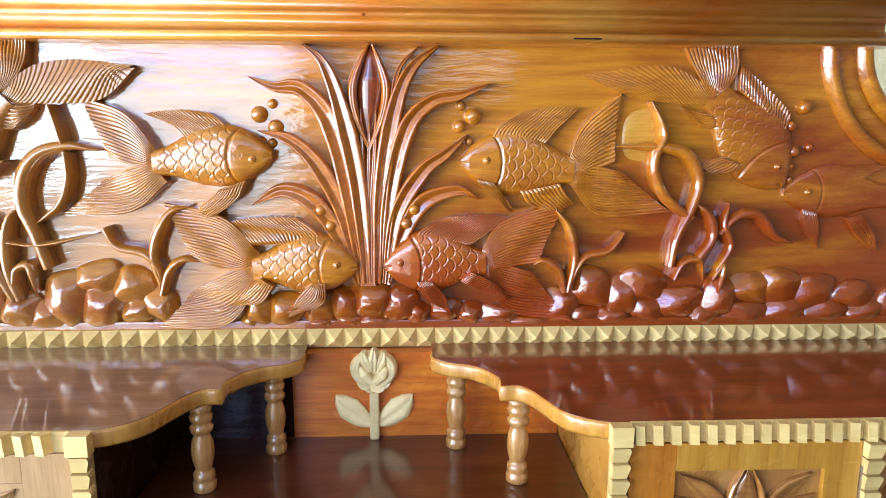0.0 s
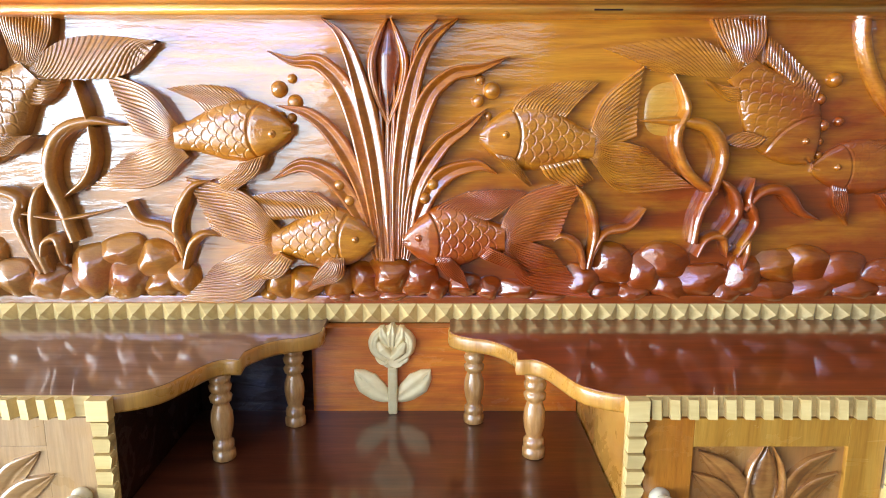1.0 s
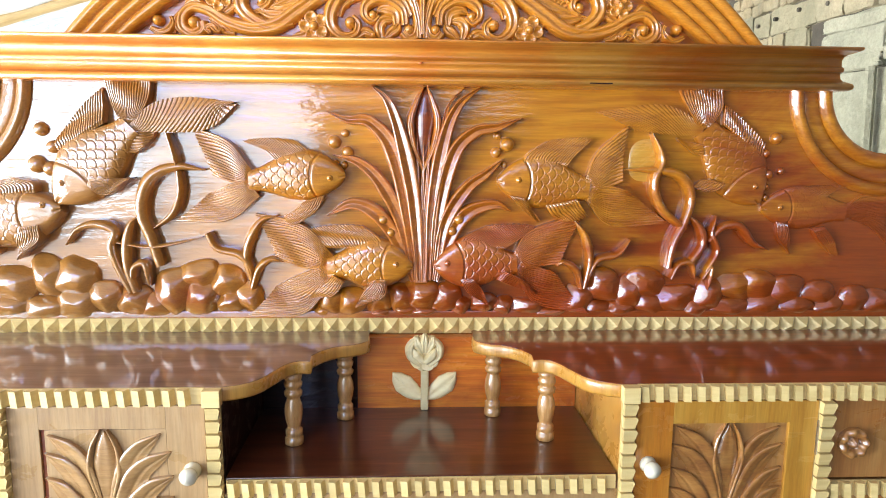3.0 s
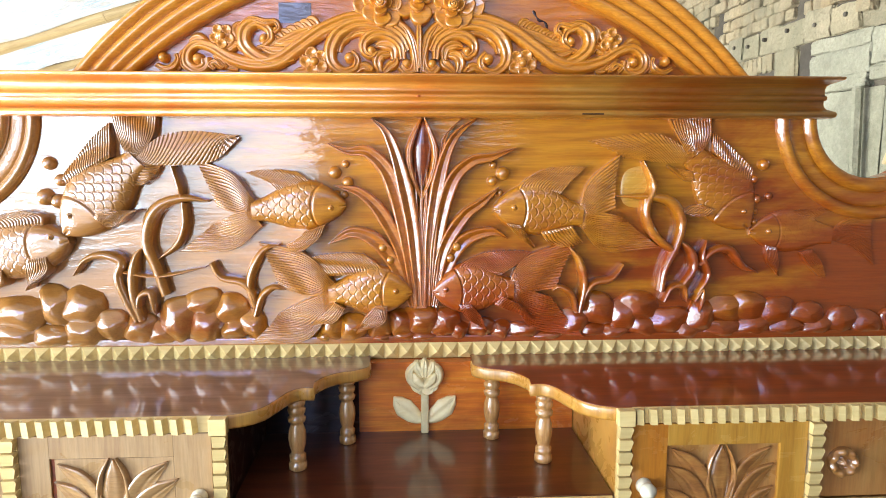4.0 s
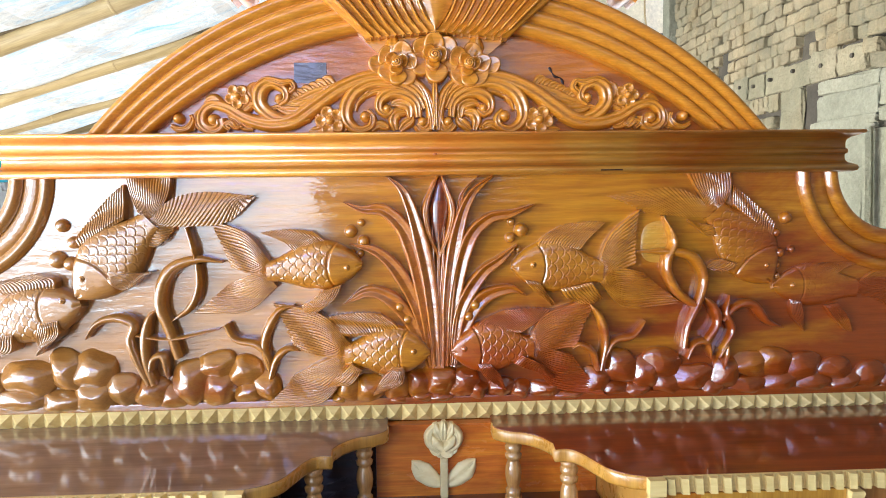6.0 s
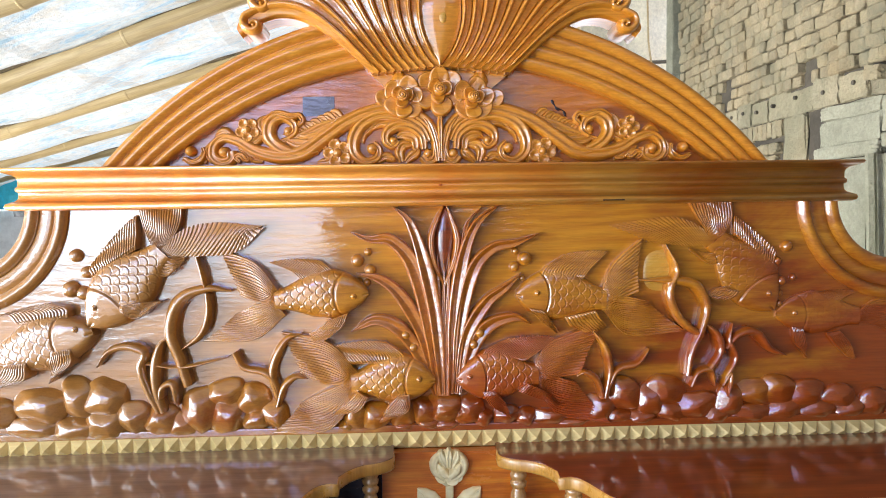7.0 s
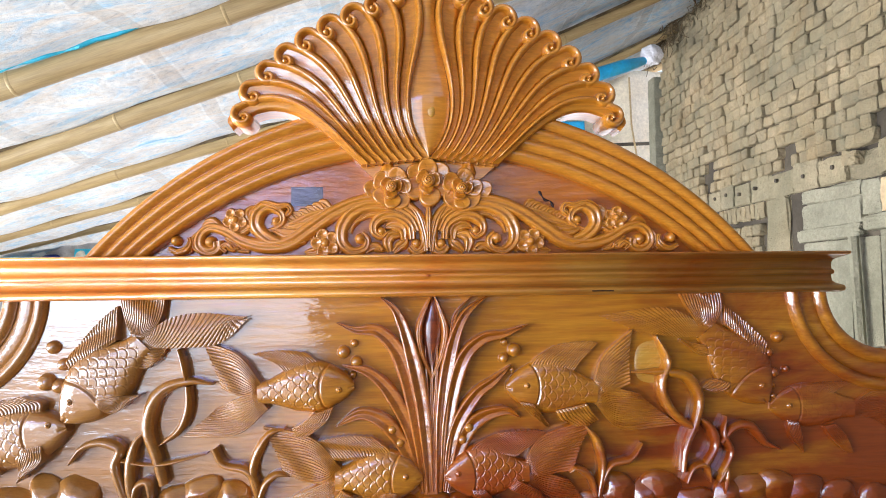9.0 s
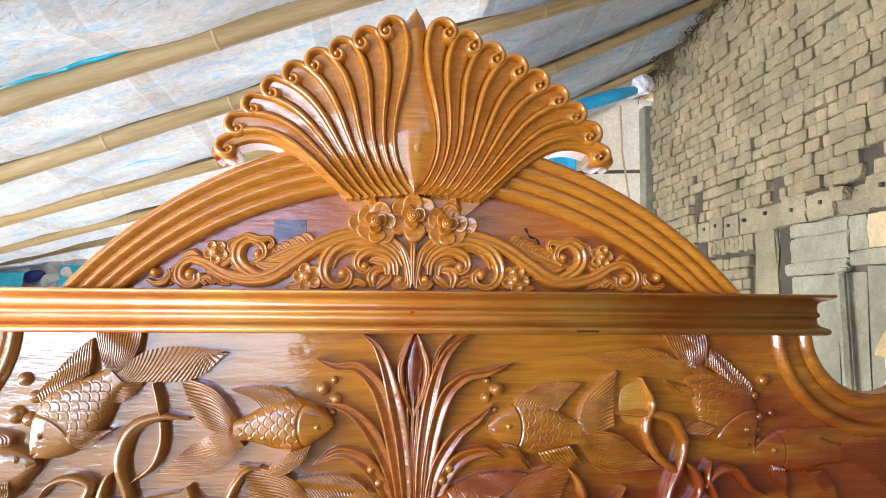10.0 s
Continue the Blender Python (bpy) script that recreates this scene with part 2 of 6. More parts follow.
DARK_CEMENT = rough_stuff("dark_cement", (0.07, 0.07, 0.065), (0.12, 0.12, 0.11), (0.18, 0.18, 0.165), 5, 0.5)
LIME = rough_stuff("plain_white", (0.66, 0.66, 0.64), (0.78, 0.78, 0.76), (0.84, 0.84, 0.82), 3, 0.3)
BAMBOO = varnished("dry_bamboo", (0.33, 0.23, 0.10), (0.50, 0.37, 0.18), (0.60, 0.47, 0.26), (1.5, 22, 22), gloss=0.4, coat=0.15, wave=0.1)
CLOTH = rough_stuff("cream_sack_cloth", (0.76, 0.66, 0.48), (0.84, 0.76, 0.60), (0.88, 0.82, 0.68), 9, 0.6)
BLUE = rough_stuff("blue_plastic_sheet", (0.01, 0.36, 0.82), (0.02, 0.50, 0.93), (0.10, 0.64, 0.95), 9, 0.5, 0.35)


def tarp_material():
    """Woven plastic roof sheet, bluish white, that lets daylight through."""
    m, nt, b = material("woven_roof_sheet")
    vec = mapped(nt, (1, 1, 1))
    streak = noise_of(nt, mapped(nt, (1.7, 3.6, 1)), 2.0, 8, 0.7, 1.6)
    col = ramp(nt, streak, [(0.27, (0.16, 0.52, 0.80)), (0.37, (0.52, 0.76, 0.90)), (0.48, (0.83, 0.87, 0.87)), (0.66, (0.83, 0.77, 0.67))])
    spots = noise_of(nt, vec, 22, 6, 0.7)
    crease = noise_of(nt, mapped(nt, (9, 17, 9), (0, 0, 0.4)), 1.5, 10, 0.80, 2.2)
    # wrinkle shade and highlights multiplied into the sheet's colour
    col = blend(nt, 0.8, col, ramp(nt, crease, [(0.36, (0.42, 0.48, 0.55)), (0.41, (0.80, 0.84, 0.88)), (0.50, (0.98, 0.98, 0.97)), (0.62, (1.06, 1.05, 1.03))]), "MULTIPLY")
    col = blend(nt, 0.45, col, ramp(nt, spots, [(0.34, (0.55, 0.6, 0.62)), (0.6, (1, 1, 1))]), "MULTIPLY")
    # taped seams that cross the rafters
    tc = nt.nodes.new("ShaderNodeTexCoord")
    sep = nt.nodes.new("ShaderNodeSeparateXYZ")
    nt.links.new(tc.outputs["Object"], sep.inputs[0])
    place = sep.outputs["X"]
    for op, value in (("DIVIDE", 0.62), ("FRACT", 0.0), ("SUBTRACT", 0.5), ("ABSOLUTE", 0.0)):
        f = nt.nodes.new("ShaderNodeMath")
        f.operation = op
        nt.links.new(place, f.inputs[0])
        f.inputs[1].default_value = value
        place = f.outputs[0]
    col = blend(nt, 0.7, col, ramp(nt, place, [(0.0, (0.84, 0.80, 0.76)), (0.05, (0.84, 0.80, 0.76)), (0.056, (1.1, 1.1, 1.1)), (0.066, (1.1, 1.1, 1.1)), (0.072, (1, 1, 1))]), "MULTIPLY")
    thin = nt.nodes.new("ShaderNodeBsdfTranslucent")
    nt.links.new(col, thin.inputs["Color"])
    nt.links.new(col, b.inputs["Base Color"])
    b.inputs["Roughness"].default_value = 0.5
    mix = nt.nodes.new("ShaderNodeMixShader")
    mix.inputs[0].default_value = 0.19
    out = nt.nodes["Material Output"]
    nt.links.new(b.outputs[0], mix.inputs[1])
    nt.links.new(thin.outputs[0], mix.inputs[2])
    nt.links.new(mix.outputs[0], out.inputs["Surface"])
    bumped(nt, b, crease, 1.0, 0.04)
    return m


def thin_sheet(name, a, b_, c, through):
    """Old plastic sheeting that lets some daylight through."""
    m = rough_stuff(name, a, b_, c, 5, 0.5, 0.5)
    nt = m.node_tree
    b = nt.nodes["Principled BSDF"]
    thin = nt.nodes.new("ShaderNodeBsdfTranslucent")
    nt.links.new(b.inputs["Base Color"].links[0].from_socket, thin.inputs["Color"])
    mix = nt.nodes.new("ShaderNodeMixShader")
    mix.inputs[0].default_value = through
    nt.links.new(b.outputs[0], mix.inputs[1])
    nt.links.new(thin.outputs[0], mix.inputs[2])
    nt.links.new(mix.outputs[0], nt.nodes["Material Output"].inputs["Surface"])
    return m


TARP = tarp_material()
RAGS = rough_stuff("mixed_rags", (0.34, 0.30, 0.25), (0.62, 0.60, 0.60), (0.86, 0.84, 0.82), 26, 0.6)
STRAW = rough_stuff("old_straw", (0.05, 0.038, 0.02), (0.13, 0.095, 0.05), (0.30, 0.23, 0.13), 40, 0.3)
PLASTER = rough_stuff("dark_wall_plaster", (0.06, 0.05, 0.035), (0.10, 0.085, 0.06), (0.15, 0.13, 0.095), 6, 0.5)
CYAN = rough_stuff("turquoise_plastic", (0.01, 0.45, 0.68), (0.03, 0.62, 0.85), (0.15, 0.78, 0.92), 9, 0.5, 0.35)
NAVY = rough_stuff("navy_plastic", (0.01, 0.015, 0.12), (0.02, 0.03, 0.22), (0.05, 0.06, 0.30), 9, 0.5, 0.35)
FRONT_SHEET = thin_sheet("front_sheeting", (0.40, 0.41, 0.45), (0.54, 0.55, 0.58), (0.66, 0.66, 0.68), 0.10)
SHADE_SHEET = thin_sheet("shade_sheet", (0.50, 0.58, 0.66), (0.66, 0.72, 0.78), (0.78, 0.82, 0.84), 0.6)
TAPE = varnished("old_dark_tape", (0.045, 0.030, 0.030), (0.075, 0.050, 0.050), (0.11, 0.075, 0.075), gloss=0.10, wave=0.4)
STILE = varnished("red_orange_door_stile", (0.378, 0.103, 0.0077), (0.499, 0.172, 0.0146), (0.568, 0.241, 0.0344), (30, 30, 3), gloss=0.15, coat=0.8, wave=0.2)
TAN = varnished("tan_door_wood", (0.418, 0.165, 0.0174), (0.522, 0.244, 0.0305), (0.592, 0.313, 0.0522), (30, 30, 3), gloss=0.12, coat=0.6, wave=0.2)
SHINY, _nt, _b = material("shiny_white_plastic")
_b.inputs["Base Color"].default_value, _b.inputs["Roughness"].default_value = (0.74, 0.76, 0.84, 1), 0.16
STEEL, _nt, _b = material("dull_steel")
_b.inputs["Metallic"].default_value, _b.inputs["Roughness"].default_value = 1.0, 0.35
_b.inputs["Base Color"].default_value = (0.62, 0.60, 0.56, 1)


# ---- building helpers ----
def link_mesh(name, me, mat, parent=None, label=""):
    me.materials.append(mat)
    ob = new(name, me)
    ob.parent = parent
    if label:
        ob["label"] = label
    return ob


def part(name, bm, mat, parent=None, label="", smooth=False):
    bmesh.ops.recalc_face_normals(bm, faces=bm.faces)
    me = bpy.data.meshes.new(name)
    for f in bm.faces:
        f.smooth = smooth
    bm.to_mesh(me)
    bm.free()
    return link_mesh(name, me, mat, parent, label)


def thing(name, label, category, group="", kind="", at=(0, 0, 0)):
    ob = new(name)
    ob.empty_display_size = 0.1
    ob.location = at
    return tagged(ob, label, category, group, kind)


def box(bm, x0, x1, y0, y1, z0, z1, bevel=0.0):
    got = bmesh.ops.create_cube(bm, size=1.0, matrix=Matrix.Translation(((x0 + x1) / 2, (y0 + y1) / 2, (z0 + z1) / 2)) @ Matrix.Diagonal((x1 - x0, y1 - y0, z1 - z0, 1)))
    if bevel:
        edges = list({e for v in got["verts"] for e in v.link_edges})
        bmesh.ops.bevel(bm, geom=edges, offset=bevel, segments=2, affect="EDGES", profile=0.6)
    return bm


def box_part(name, bounds, mat, parent=None, label="", bevel=0.002):
    return part(name, box(bmesh.new(), *bounds, bevel), mat, parent, label)


def prism(bm, outline, lo, hi, axis="z"):
    """A plate with the given outline: in x, y between two heights (axis z), or in x, z between two depths (axis y)."""
    if axis == "z":
        rings = [[bm.verts.new((a, b, h)) for a, b in outline] for h in (lo, hi)]
    else:
        rings = [[bm.verts.new((a, h, b)) for a, b in outline] for h in (lo, hi)]
    n = len(outline)
    for r in rings:
        bm.faces.new(r)
    for i in range(n):
        bm.faces.new((rings[0][i], rings[0][(i + 1) % n], rings[1][(i + 1) % n], rings[1][i]))
    return bm


def relief(name, X, Z, W, mat, parent=None, label="", y0=0.0, sink=0.004, smooth=True):
    """A carved surface from three grids: place across, place up, and how far it stands proud of y0. Its rim goes straight back into the board."""
    n, m = X.shape
    flip = 1
    ax, az = X[n // 2 + 1 if n > 2 else 1, m // 2] - X[n // 2, m // 2], Z[n // 2 + 1 if n > 2 else 1, m // 2] - Z[n // 2, m // 2]
    bx, bz = X[n // 2, m // 2 + 1 if m > 2 else 1] - X[n // 2, m // 2], Z[n // 2, m // 2 + 1 if m > 2 else 1] - Z[n // 2, m // 2]
    flip = 1 if ax * bz - az * bx > 0 else -1
    verts = np.stack([X, y0 - W, Z], -1).reshape(-1, 3)
    idx = np.arange(n * m).reshape(n, m)
    quads = np.stack([idx[:-1, :-1], idx[1:, :-1], idx[1:, 1:], idx[:-1, 1:]], -1).reshape(-1, 4)
    ring = np.concatenate([idx[:-1, 0], idx[-1, :-1], idx[:0:-1, -1], idx[0, :0:-1]])
    top = verts[ring]
    low = top.copy()
    low[:, 1] = y0 + sink
    k = len(ring)
    a = n * m + np.arange(k)
    c = n * m + k + np.arange(k)
    side = np.stack([a, c, np.roll(c, -1), np.roll(a, -1)], -1)
    faces = np.concatenate([quads, side])
    if flip < 0:
        faces = faces[:, ::-1]
    me = bpy.data.meshes.new(name)
    me.from_pydata(np.concatenate([verts, top, low]).tolist(), [], faces.tolist())
    me.polygons.foreach_set("use_smooth", [smooth] * len(faces))
    me.update()
    return link_mesh(name, me, mat, parent, label)


def curve_through(points, n):
    """A smooth curve (Catmull-Rom) through the points, n places along it at even steps."""
    p = np.array(points, float)
    p = np.concatenate([[2 * p[0] - p[1]], p, [2 * p[-1] - p[-2]]])
    out = []
    for i in range(1, len(p) - 2):
        for u in np.linspace(0, 1, 24, endpoint=False):
            a, b, c, d = p[i - 1:i + 3]
            out.append(0.5 * (2 * b + (c - a) * u + (2 * a - 5 * b + 4 * c - d) * u * u + (3 * b - a - 3 * c + d) * u ** 3))
    out.append(p[-2])
    out = np.array(out)
    s = np.concatenate([[0], np.cumsum(np.linalg.norm(np.diff(out, axis=0), axis=1))])
    t = np.linspace(0, s[-1], n)
    return np.stack([np.interp(t, s, out[:, 0]), np.interp(t, s, out[:, 1])], -1)


def smooth_steps(s, xs, ys):
    """Cosine-eased interpolation between stops."""
    xs, ys = np.array(xs), np.array(ys)
    i = np.clip(np.searchsorted(xs, s, side="right") - 1, 0, len(xs) - 2)
    u = np.clip((s - xs[i]) / (xs[i + 1] - xs[i]), 0, 1)
    return ys[i] + (ys[i + 1] - ys[i]) * u


def blade(name, points, half, height, mat, parent, label="", y0=0.0, tip=0.08, base=0.6, vein=0.25, n=40, m=13, lift=0.0, flat=False):
    """A carved leaf, weed or scroll: a strip along a curve that swells and tapers, rounded across, with a shallow middle groove."""
    c = curve_through(points, n)
    d = np.gradient(c, axis=0)
    d /= np.linalg.norm(d, axis=1)[:, None] + 1e-9
    nrm = np.stack([-d[:, 1], d[:, 0]], -1)
    s = np.linspace(0, 1, n)
    width = half * smooth_steps(s, [0, 0.3, 0.6, 0.85, 1], [base, 0.85, 1.0, 0.6, tip])
    q = np.linspace(-1, 1, m)
    X = c[:, 0:1] + nrm[:, 0:1] * width[:, None] * q
    Z = c[:, 1:2] + nrm[:, 1:2] * width[:, None] * q
    round_ = np.sqrt(np.clip(1 - (0.93 * q) ** 2, 0, 1))
    if flat:
        # two plain faces that meet in a shallow valley, one tilted more than the other
        round_ = np.clip(1 - np.abs(q) ** 7, 0, 1) ** 0.5 * (0.86 + 0.10 * q)
    W = lift + height * (0.35 + 0.65 * np.sqrt(width / half))[:, None] * (round_ - vein * (np.clip(1 - np.abs(q) / 0.8, 0, 1) if flat else np.exp(-(q / 0.28) ** 2)))[None, :]
    return relief(name, X, Z, W, mat, parent, label, y0)


def dome(name, x, z, rx, rz, h, mat, parent, label="", y0=0.0, seed=0, lumpy=0.0, n=9, m=20, square=2.0, chip=0.0, cuts=0):
    """A half buried pebble, bubble or bead; cuts are flat facets, the first turned to glint towards the camera."""
    rnd = random.Random(seed)
    flats = []
    for k in range(cuts):
        turn, tilt = 6.28 * (k + rnd.uniform(-0.25, 0.25)) / cuts + 2.9, rnd.uniform(0.55, 1.05)
        flats.append((math.sin(tilt) * math.cos(turn), math.sin(tilt) * math.sin(turn), math.cos(tilt), rnd.uniform(0.84, 0.96)))
    ph = [rnd.uniform(0, 6.28) for _ in range(3)]
    verts, faces = [], []
    for i in range(n):
        a = math.pi / 2 * i / (n - 1)
        for j in range(m):
            b = 2 * math.pi * j / m
            k = 1 + lumpy * (math.sin(2 * b + ph[0]) * 0.6 + math.sin(3 * b + ph[1]) * 0.4)
            sq = (abs(math.cos(b)) ** square + abs(math.sin(b)) ** square) ** (-1 / square)
            r = math.cos(a) ** (1.5 / square) * k * sq
            jit = chip if i < n - 2 else 0.0
            r *= 1 + jit * rnd.uniform(-1, 1)
            up = math.sin(a) ** 0.85
            for fx, fz, fy, far in flats:
                cut = (far - r * (fx * math.cos(b) + fz * math.sin(b))) / fy
                mix = max(0.0, 1 - abs(up - cut) / 0.22)
                up = max(0.0, min(up, cut) - 0.055 * mix * mix) if math.sin(a) > 0.05 else up
            verts.append((x + rx * r * math.cos(b), y0 + 0.004 - (h + 0.004) * up * (1 + jit * rnd.uniform(-1, 1) + lumpy * 0.4 * math.sin(b + ph[2]) * math.cos(a)), z + rz * r * math.sin(b)))
    for i in range(n - 1):
        for j in range(m):
            faces.append((i * m + j, i * m + (j + 1) % m, (i + 1) * m + (j + 1) % m, (i + 1) * m + j))
    me = bpy.data.meshes.new(name)
    me.from_pydata(verts, [], faces)
    me.polygons.foreach_set("use_smooth", [True] * len(faces))
    me.update()
    return link_mesh(name, me, mat, parent, label)


def tube(bm, points, radius, sides=10):
    """A round bar along points; radius is a number or one a point."""
    pts = [Vector(p) for p in points]
    rad = radius if isinstance(radius, (list, tuple)) else [radius] * len(pts)
    rings = []
    for i, p in enumerate(pts):
        d = (pts[min(i + 1, len(pts) - 1)] - pts[max(i - 1, 0)]).normalized()
        u = d.cross(Vector((0, 0, 1)) if abs(d.z) < 0.9 else Vector((1, 0, 0))).normalized()
        v = d.cross(u)
        rings.append([bm.verts.new(p + rad[i] * (u * math.cos(a) + v * math.sin(a))) for a in [2 * math.pi * k / sides for k in range(sides)]])
    for r0, r1 in zip(rings, rings[1:]):
        for k in range(sides):
            bm.faces.new((r0[k], r0[(k + 1) % sides], r1[(k + 1) % sides], r1[k]))
    bm.faces.new(rings[0])
    bm.faces.new(rings[-1])
    return bm


def turned(bm, profile, x, y, sides=20):
    """A turned piece about an upright axis at x, y from (height, radius) pairs."""
    rings = [[bm.verts.new((x + r * math.cos(2 * math.pi * k / sides), y + r * math.sin(2 * math.pi * k / sides), z)) for k in range(sides)] for z, r in profile]
    for r0, r1 in zip(rings, rings[1:]):
        for k in range(sides):
            bm.faces.new((r0[k], r0[(k + 1) % sides], r1[(k + 1) % sides], r1[k]))
    bm.faces.new(rings[0])
    bm.faces.new(rings[-1])
    return bm


# ---- the headboard: boards and mouldings ----
bed = thing("carved_headboard", "tall varnished wooden headboard carved with goldfish and a shell crest", "headboard")
HALF = 1.30                      # half width of the panel board
U_X, U_Z, U_R = 1.035, 1.555, 0.140   # round bite out of each upper corner


def panel_outline():
    pts = [(-HALF, 0.012), (HALF, 0.012), (HALF, 1.62), (1.18, 1.62)]
    for k in range(17):
        a = -math.pi * k / 16
        pts.append((U_X + U_R * math.cos(a), U_Z + U_R * math.sin(a)))
    pts.append((U_X - U_R, 1.60))
    left = [(-x, z) for x, z in pts[2:]][::-1]
    return pts[:1] + pts[1:] + left


part("panel", prism(bmesh.new(), panel_outline(), 0.0, 0.045, "y"), PANEL, bed, "flat honey-coloured varnished board behind the carvings")


def ring_bead(side, r0, r1, h):
    n, m = 48, 9
    a = np.linspace(math.pi, 2 * math.pi, n)
    q = np.linspace(0, 1, m)
    r = r0 + (r1 - r0) * q
    X = side * (U_X + np.cos(a)[:, None] * r[None, :])
    Z = U_Z + np.sin(a)[:, None] * r[None, :]
    W = np.repeat((h * (0.25 + 0.75 * np.sin(np.pi * q) ** 0.7))[None, :], n, 0)
    relief("round_moulding", X, Z, W, CARVED, bed)


for side in (-1, 1):
    ring_bead(side, 0.141, 0.172, 0.016)
    ring_bead(side, 0.172, 0.205, 0.006)
    ring_bead(side, 0.205, 0.234, 0.018)


def cornice():
    """Long moulding with mitred ends: a rounded lip below, a broad hollow band, and a thin lip above."""
    prof = [(0.000, 1.545), (0.050, 1.546), (0.056, 1.549), (0.058, 1.5545), (0.056, 1.560), (0.050, 1.563), (0.043, 1.566), (0.039, 1.571), (0.038, 1.577), (0.038, 1.584), (0.0415, 1.586), (0.0425, 1.589), (0.0425, 1.593), (0.041, 1.5955), (0.039, 1.5965),
            (0.0385, 1.604), (0.039, 1.611), (0.041, 1.616), (0.0455, 1.620), (0.053, 1.6225), (0.0605, 1.6255), (0.0655, 1.628), (0.0675, 1.6315), (0.066, 1.6345), (0.060, 1.6355), (-0.02, 1.6355)]
    bm = bmesh.new()
    rings = []
    for d, z in prof:
        rings.append([bm.verts.new(p) for p in ((-0.848 - d, 0.05, z), (-0.848 - d, -d, z), (0.848 + d, -d, z), (0.848 + d, 0.05, z))])
    for r0, r1 in zip(rings, rings[1:]):
        for k in range(3):
            bm.faces.new((r0[k], r0[k + 1], r1[k + 1], r1[k]))
    bm.faces.new([r[0] for r in rings])
    bm.faces.new([r[3] for r in rings][::-1])
    ob = part("cornice", bm, CORNICE, bed, "long orange varnished cornice moulding")
    for f in ob.data.polygons:
        f.use_smooth = abs(f.normal.y) > 0.05 and abs(f.normal.x) < 0.2
    return ob


cornice()
arc = [(0.62, 1.6365), (-0.62, 1.6365)]
for k in range(33):
    x = -0.60 + 1.2 * k / 32
    arc.append((x, 0.99 + math.sqrt(0.905 ** 2 - x * x)))
part("lunette_board", prism(bmesh.new(), arc, 0.0, 0.04, "y"), LUNETTE, bed, "half-round varnished board behind the scrolls")


def arch():
    """The arched band: four rounded reeds between an inner and an outer arc."""
    n = 96
    q = np.linspace(0, 1, 73)
    th = np.linspace(-1.06, 1.06, n)
    ai, ao = th * math.asin(0.578 / 0.907), th * math.asin(0.702 / 0.930)
    xi, zi = 0.907 * np.sin(ai), 0.951 + 0.907 * np.cos(ai)
    xo, zo = 0.930 * np.sin(ao), 1.038 + 0.930 * np.cos(ao)
    X = xi[:, None] + (xo - xi)[:, None] * q
    Z = np.maximum(zi[:, None] + (zo - zi)[:, None] * q, 1.633)
    W = np.repeat((0.020 + 0.020 * q + 0.013 * np.abs(np.sin(np.pi * 4 * q)) ** 0.5)[None, :], n, 0)
    relief("arch_moulding", X, Z, W, FRAME, bed, "arched moulding of four rounded reeds", sink=0.04)


arch()
# pale beads of the cabinets' fronts and of the strip under the panel
TRIM_Z0, TRIM_Z1, PITCH = 1.010, 1.048, 0.0333


# ---- the lower shelf with its cabinets ----
TOP, FLOOR_Z, FRONT = 1.018, 0.850, -0.362


def shelf_board(side):
    """One half of the shelf board; its front edge steps back in two curves towards the middle."""
    pts = [(1.30, -0.004), (1.30, FRONT), (0.345, FRONT), (0.316, -0.350), (0.290, -0.326), (0.272, -0.283), (0.257, -0.245), (0.238, -0.225), (0.214, -0.226),
           (0.216, -0.192), (0.200, -0.160), (0.173, -0.132), (0.142, -0.120), (0.114, -0.095), (0.112, -0.060), (0.112, -0.004)]
    head = pts[:3]
    c1 = curve_through(pts[2:9], 22)
    c2 = curve_through(pts[9:15], 18)
    line = [(side * x, y) for x, y in head[:2] + [tuple(p) for p in c1] + [tuple(p) for p in c2] + pts[15:]]
    ob = part("shelf_board", prism(bmesh.new(), line, TOP - 0.026, TOP), SHELF if side > 0 else SHELF_SHEEN, None, "")
    tagged(ob, "dark red varnished shelf board with a curved front edge" if side > 0 else "dark varnished shelf board, greyed for reflected daylight, with a curved front edge", "shelf", "shelf boards")
    curve = [(side * 1.295, FRONT)] + [(side * p[0], p[1]) for p in c1] + [(side * p[0], p[1]) for p in c2]
    bm = bmesh.new()
    n = len(curve)
    rings = []
    for k in range(n):
        a, b = Vector(curve[max(k - 1, 0)]), Vector(curve[min(k + 1, n - 1)])
        d = (b - a).normalized()
        out = Vector((d.y, -d.x)) * side * -1
        if out.y > 0 and abs(out.x) < 0.3:
            out = -out
        p = Vector(curve[k])
        ring = []
        for off, z in ((-0.004, TOP - 0.001), (0.0015, TOP - 0.001), (0.003, TOP - 0.006), (0.003, TOP - 0.021), (0.0015, TOP - 0.0255), (-0.004, TOP - 0.0255)):
            ring.append(bm.verts.new((p.x + out.x * off, p.y + out.y * off, z)))
        rings.append(ring)
    for r0, r1 in zip(rings, rings[1:]):
        for k in range(6):
            bm.faces.new((r0[k], r0[(k + 1) % 6], r1[(k + 1) % 6], r1[k]))
    part("edge_band", bm, SIDE, ob, "amber varnished front edge", True)
    return ob


for side in (-1, 1):
    shelf_board(side)

niche = thing("open_niche", "open niche with dark glossy floor and red-brown back", "shelf niche")
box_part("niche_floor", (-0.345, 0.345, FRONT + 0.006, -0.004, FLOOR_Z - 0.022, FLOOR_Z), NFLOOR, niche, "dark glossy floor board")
box_part("back_board", (-0.138, 0.345, -0.040, -0.012, FLOOR_Z, TOP - 0.0085), NICHE, niche, "red-brown varnished back board", 0)
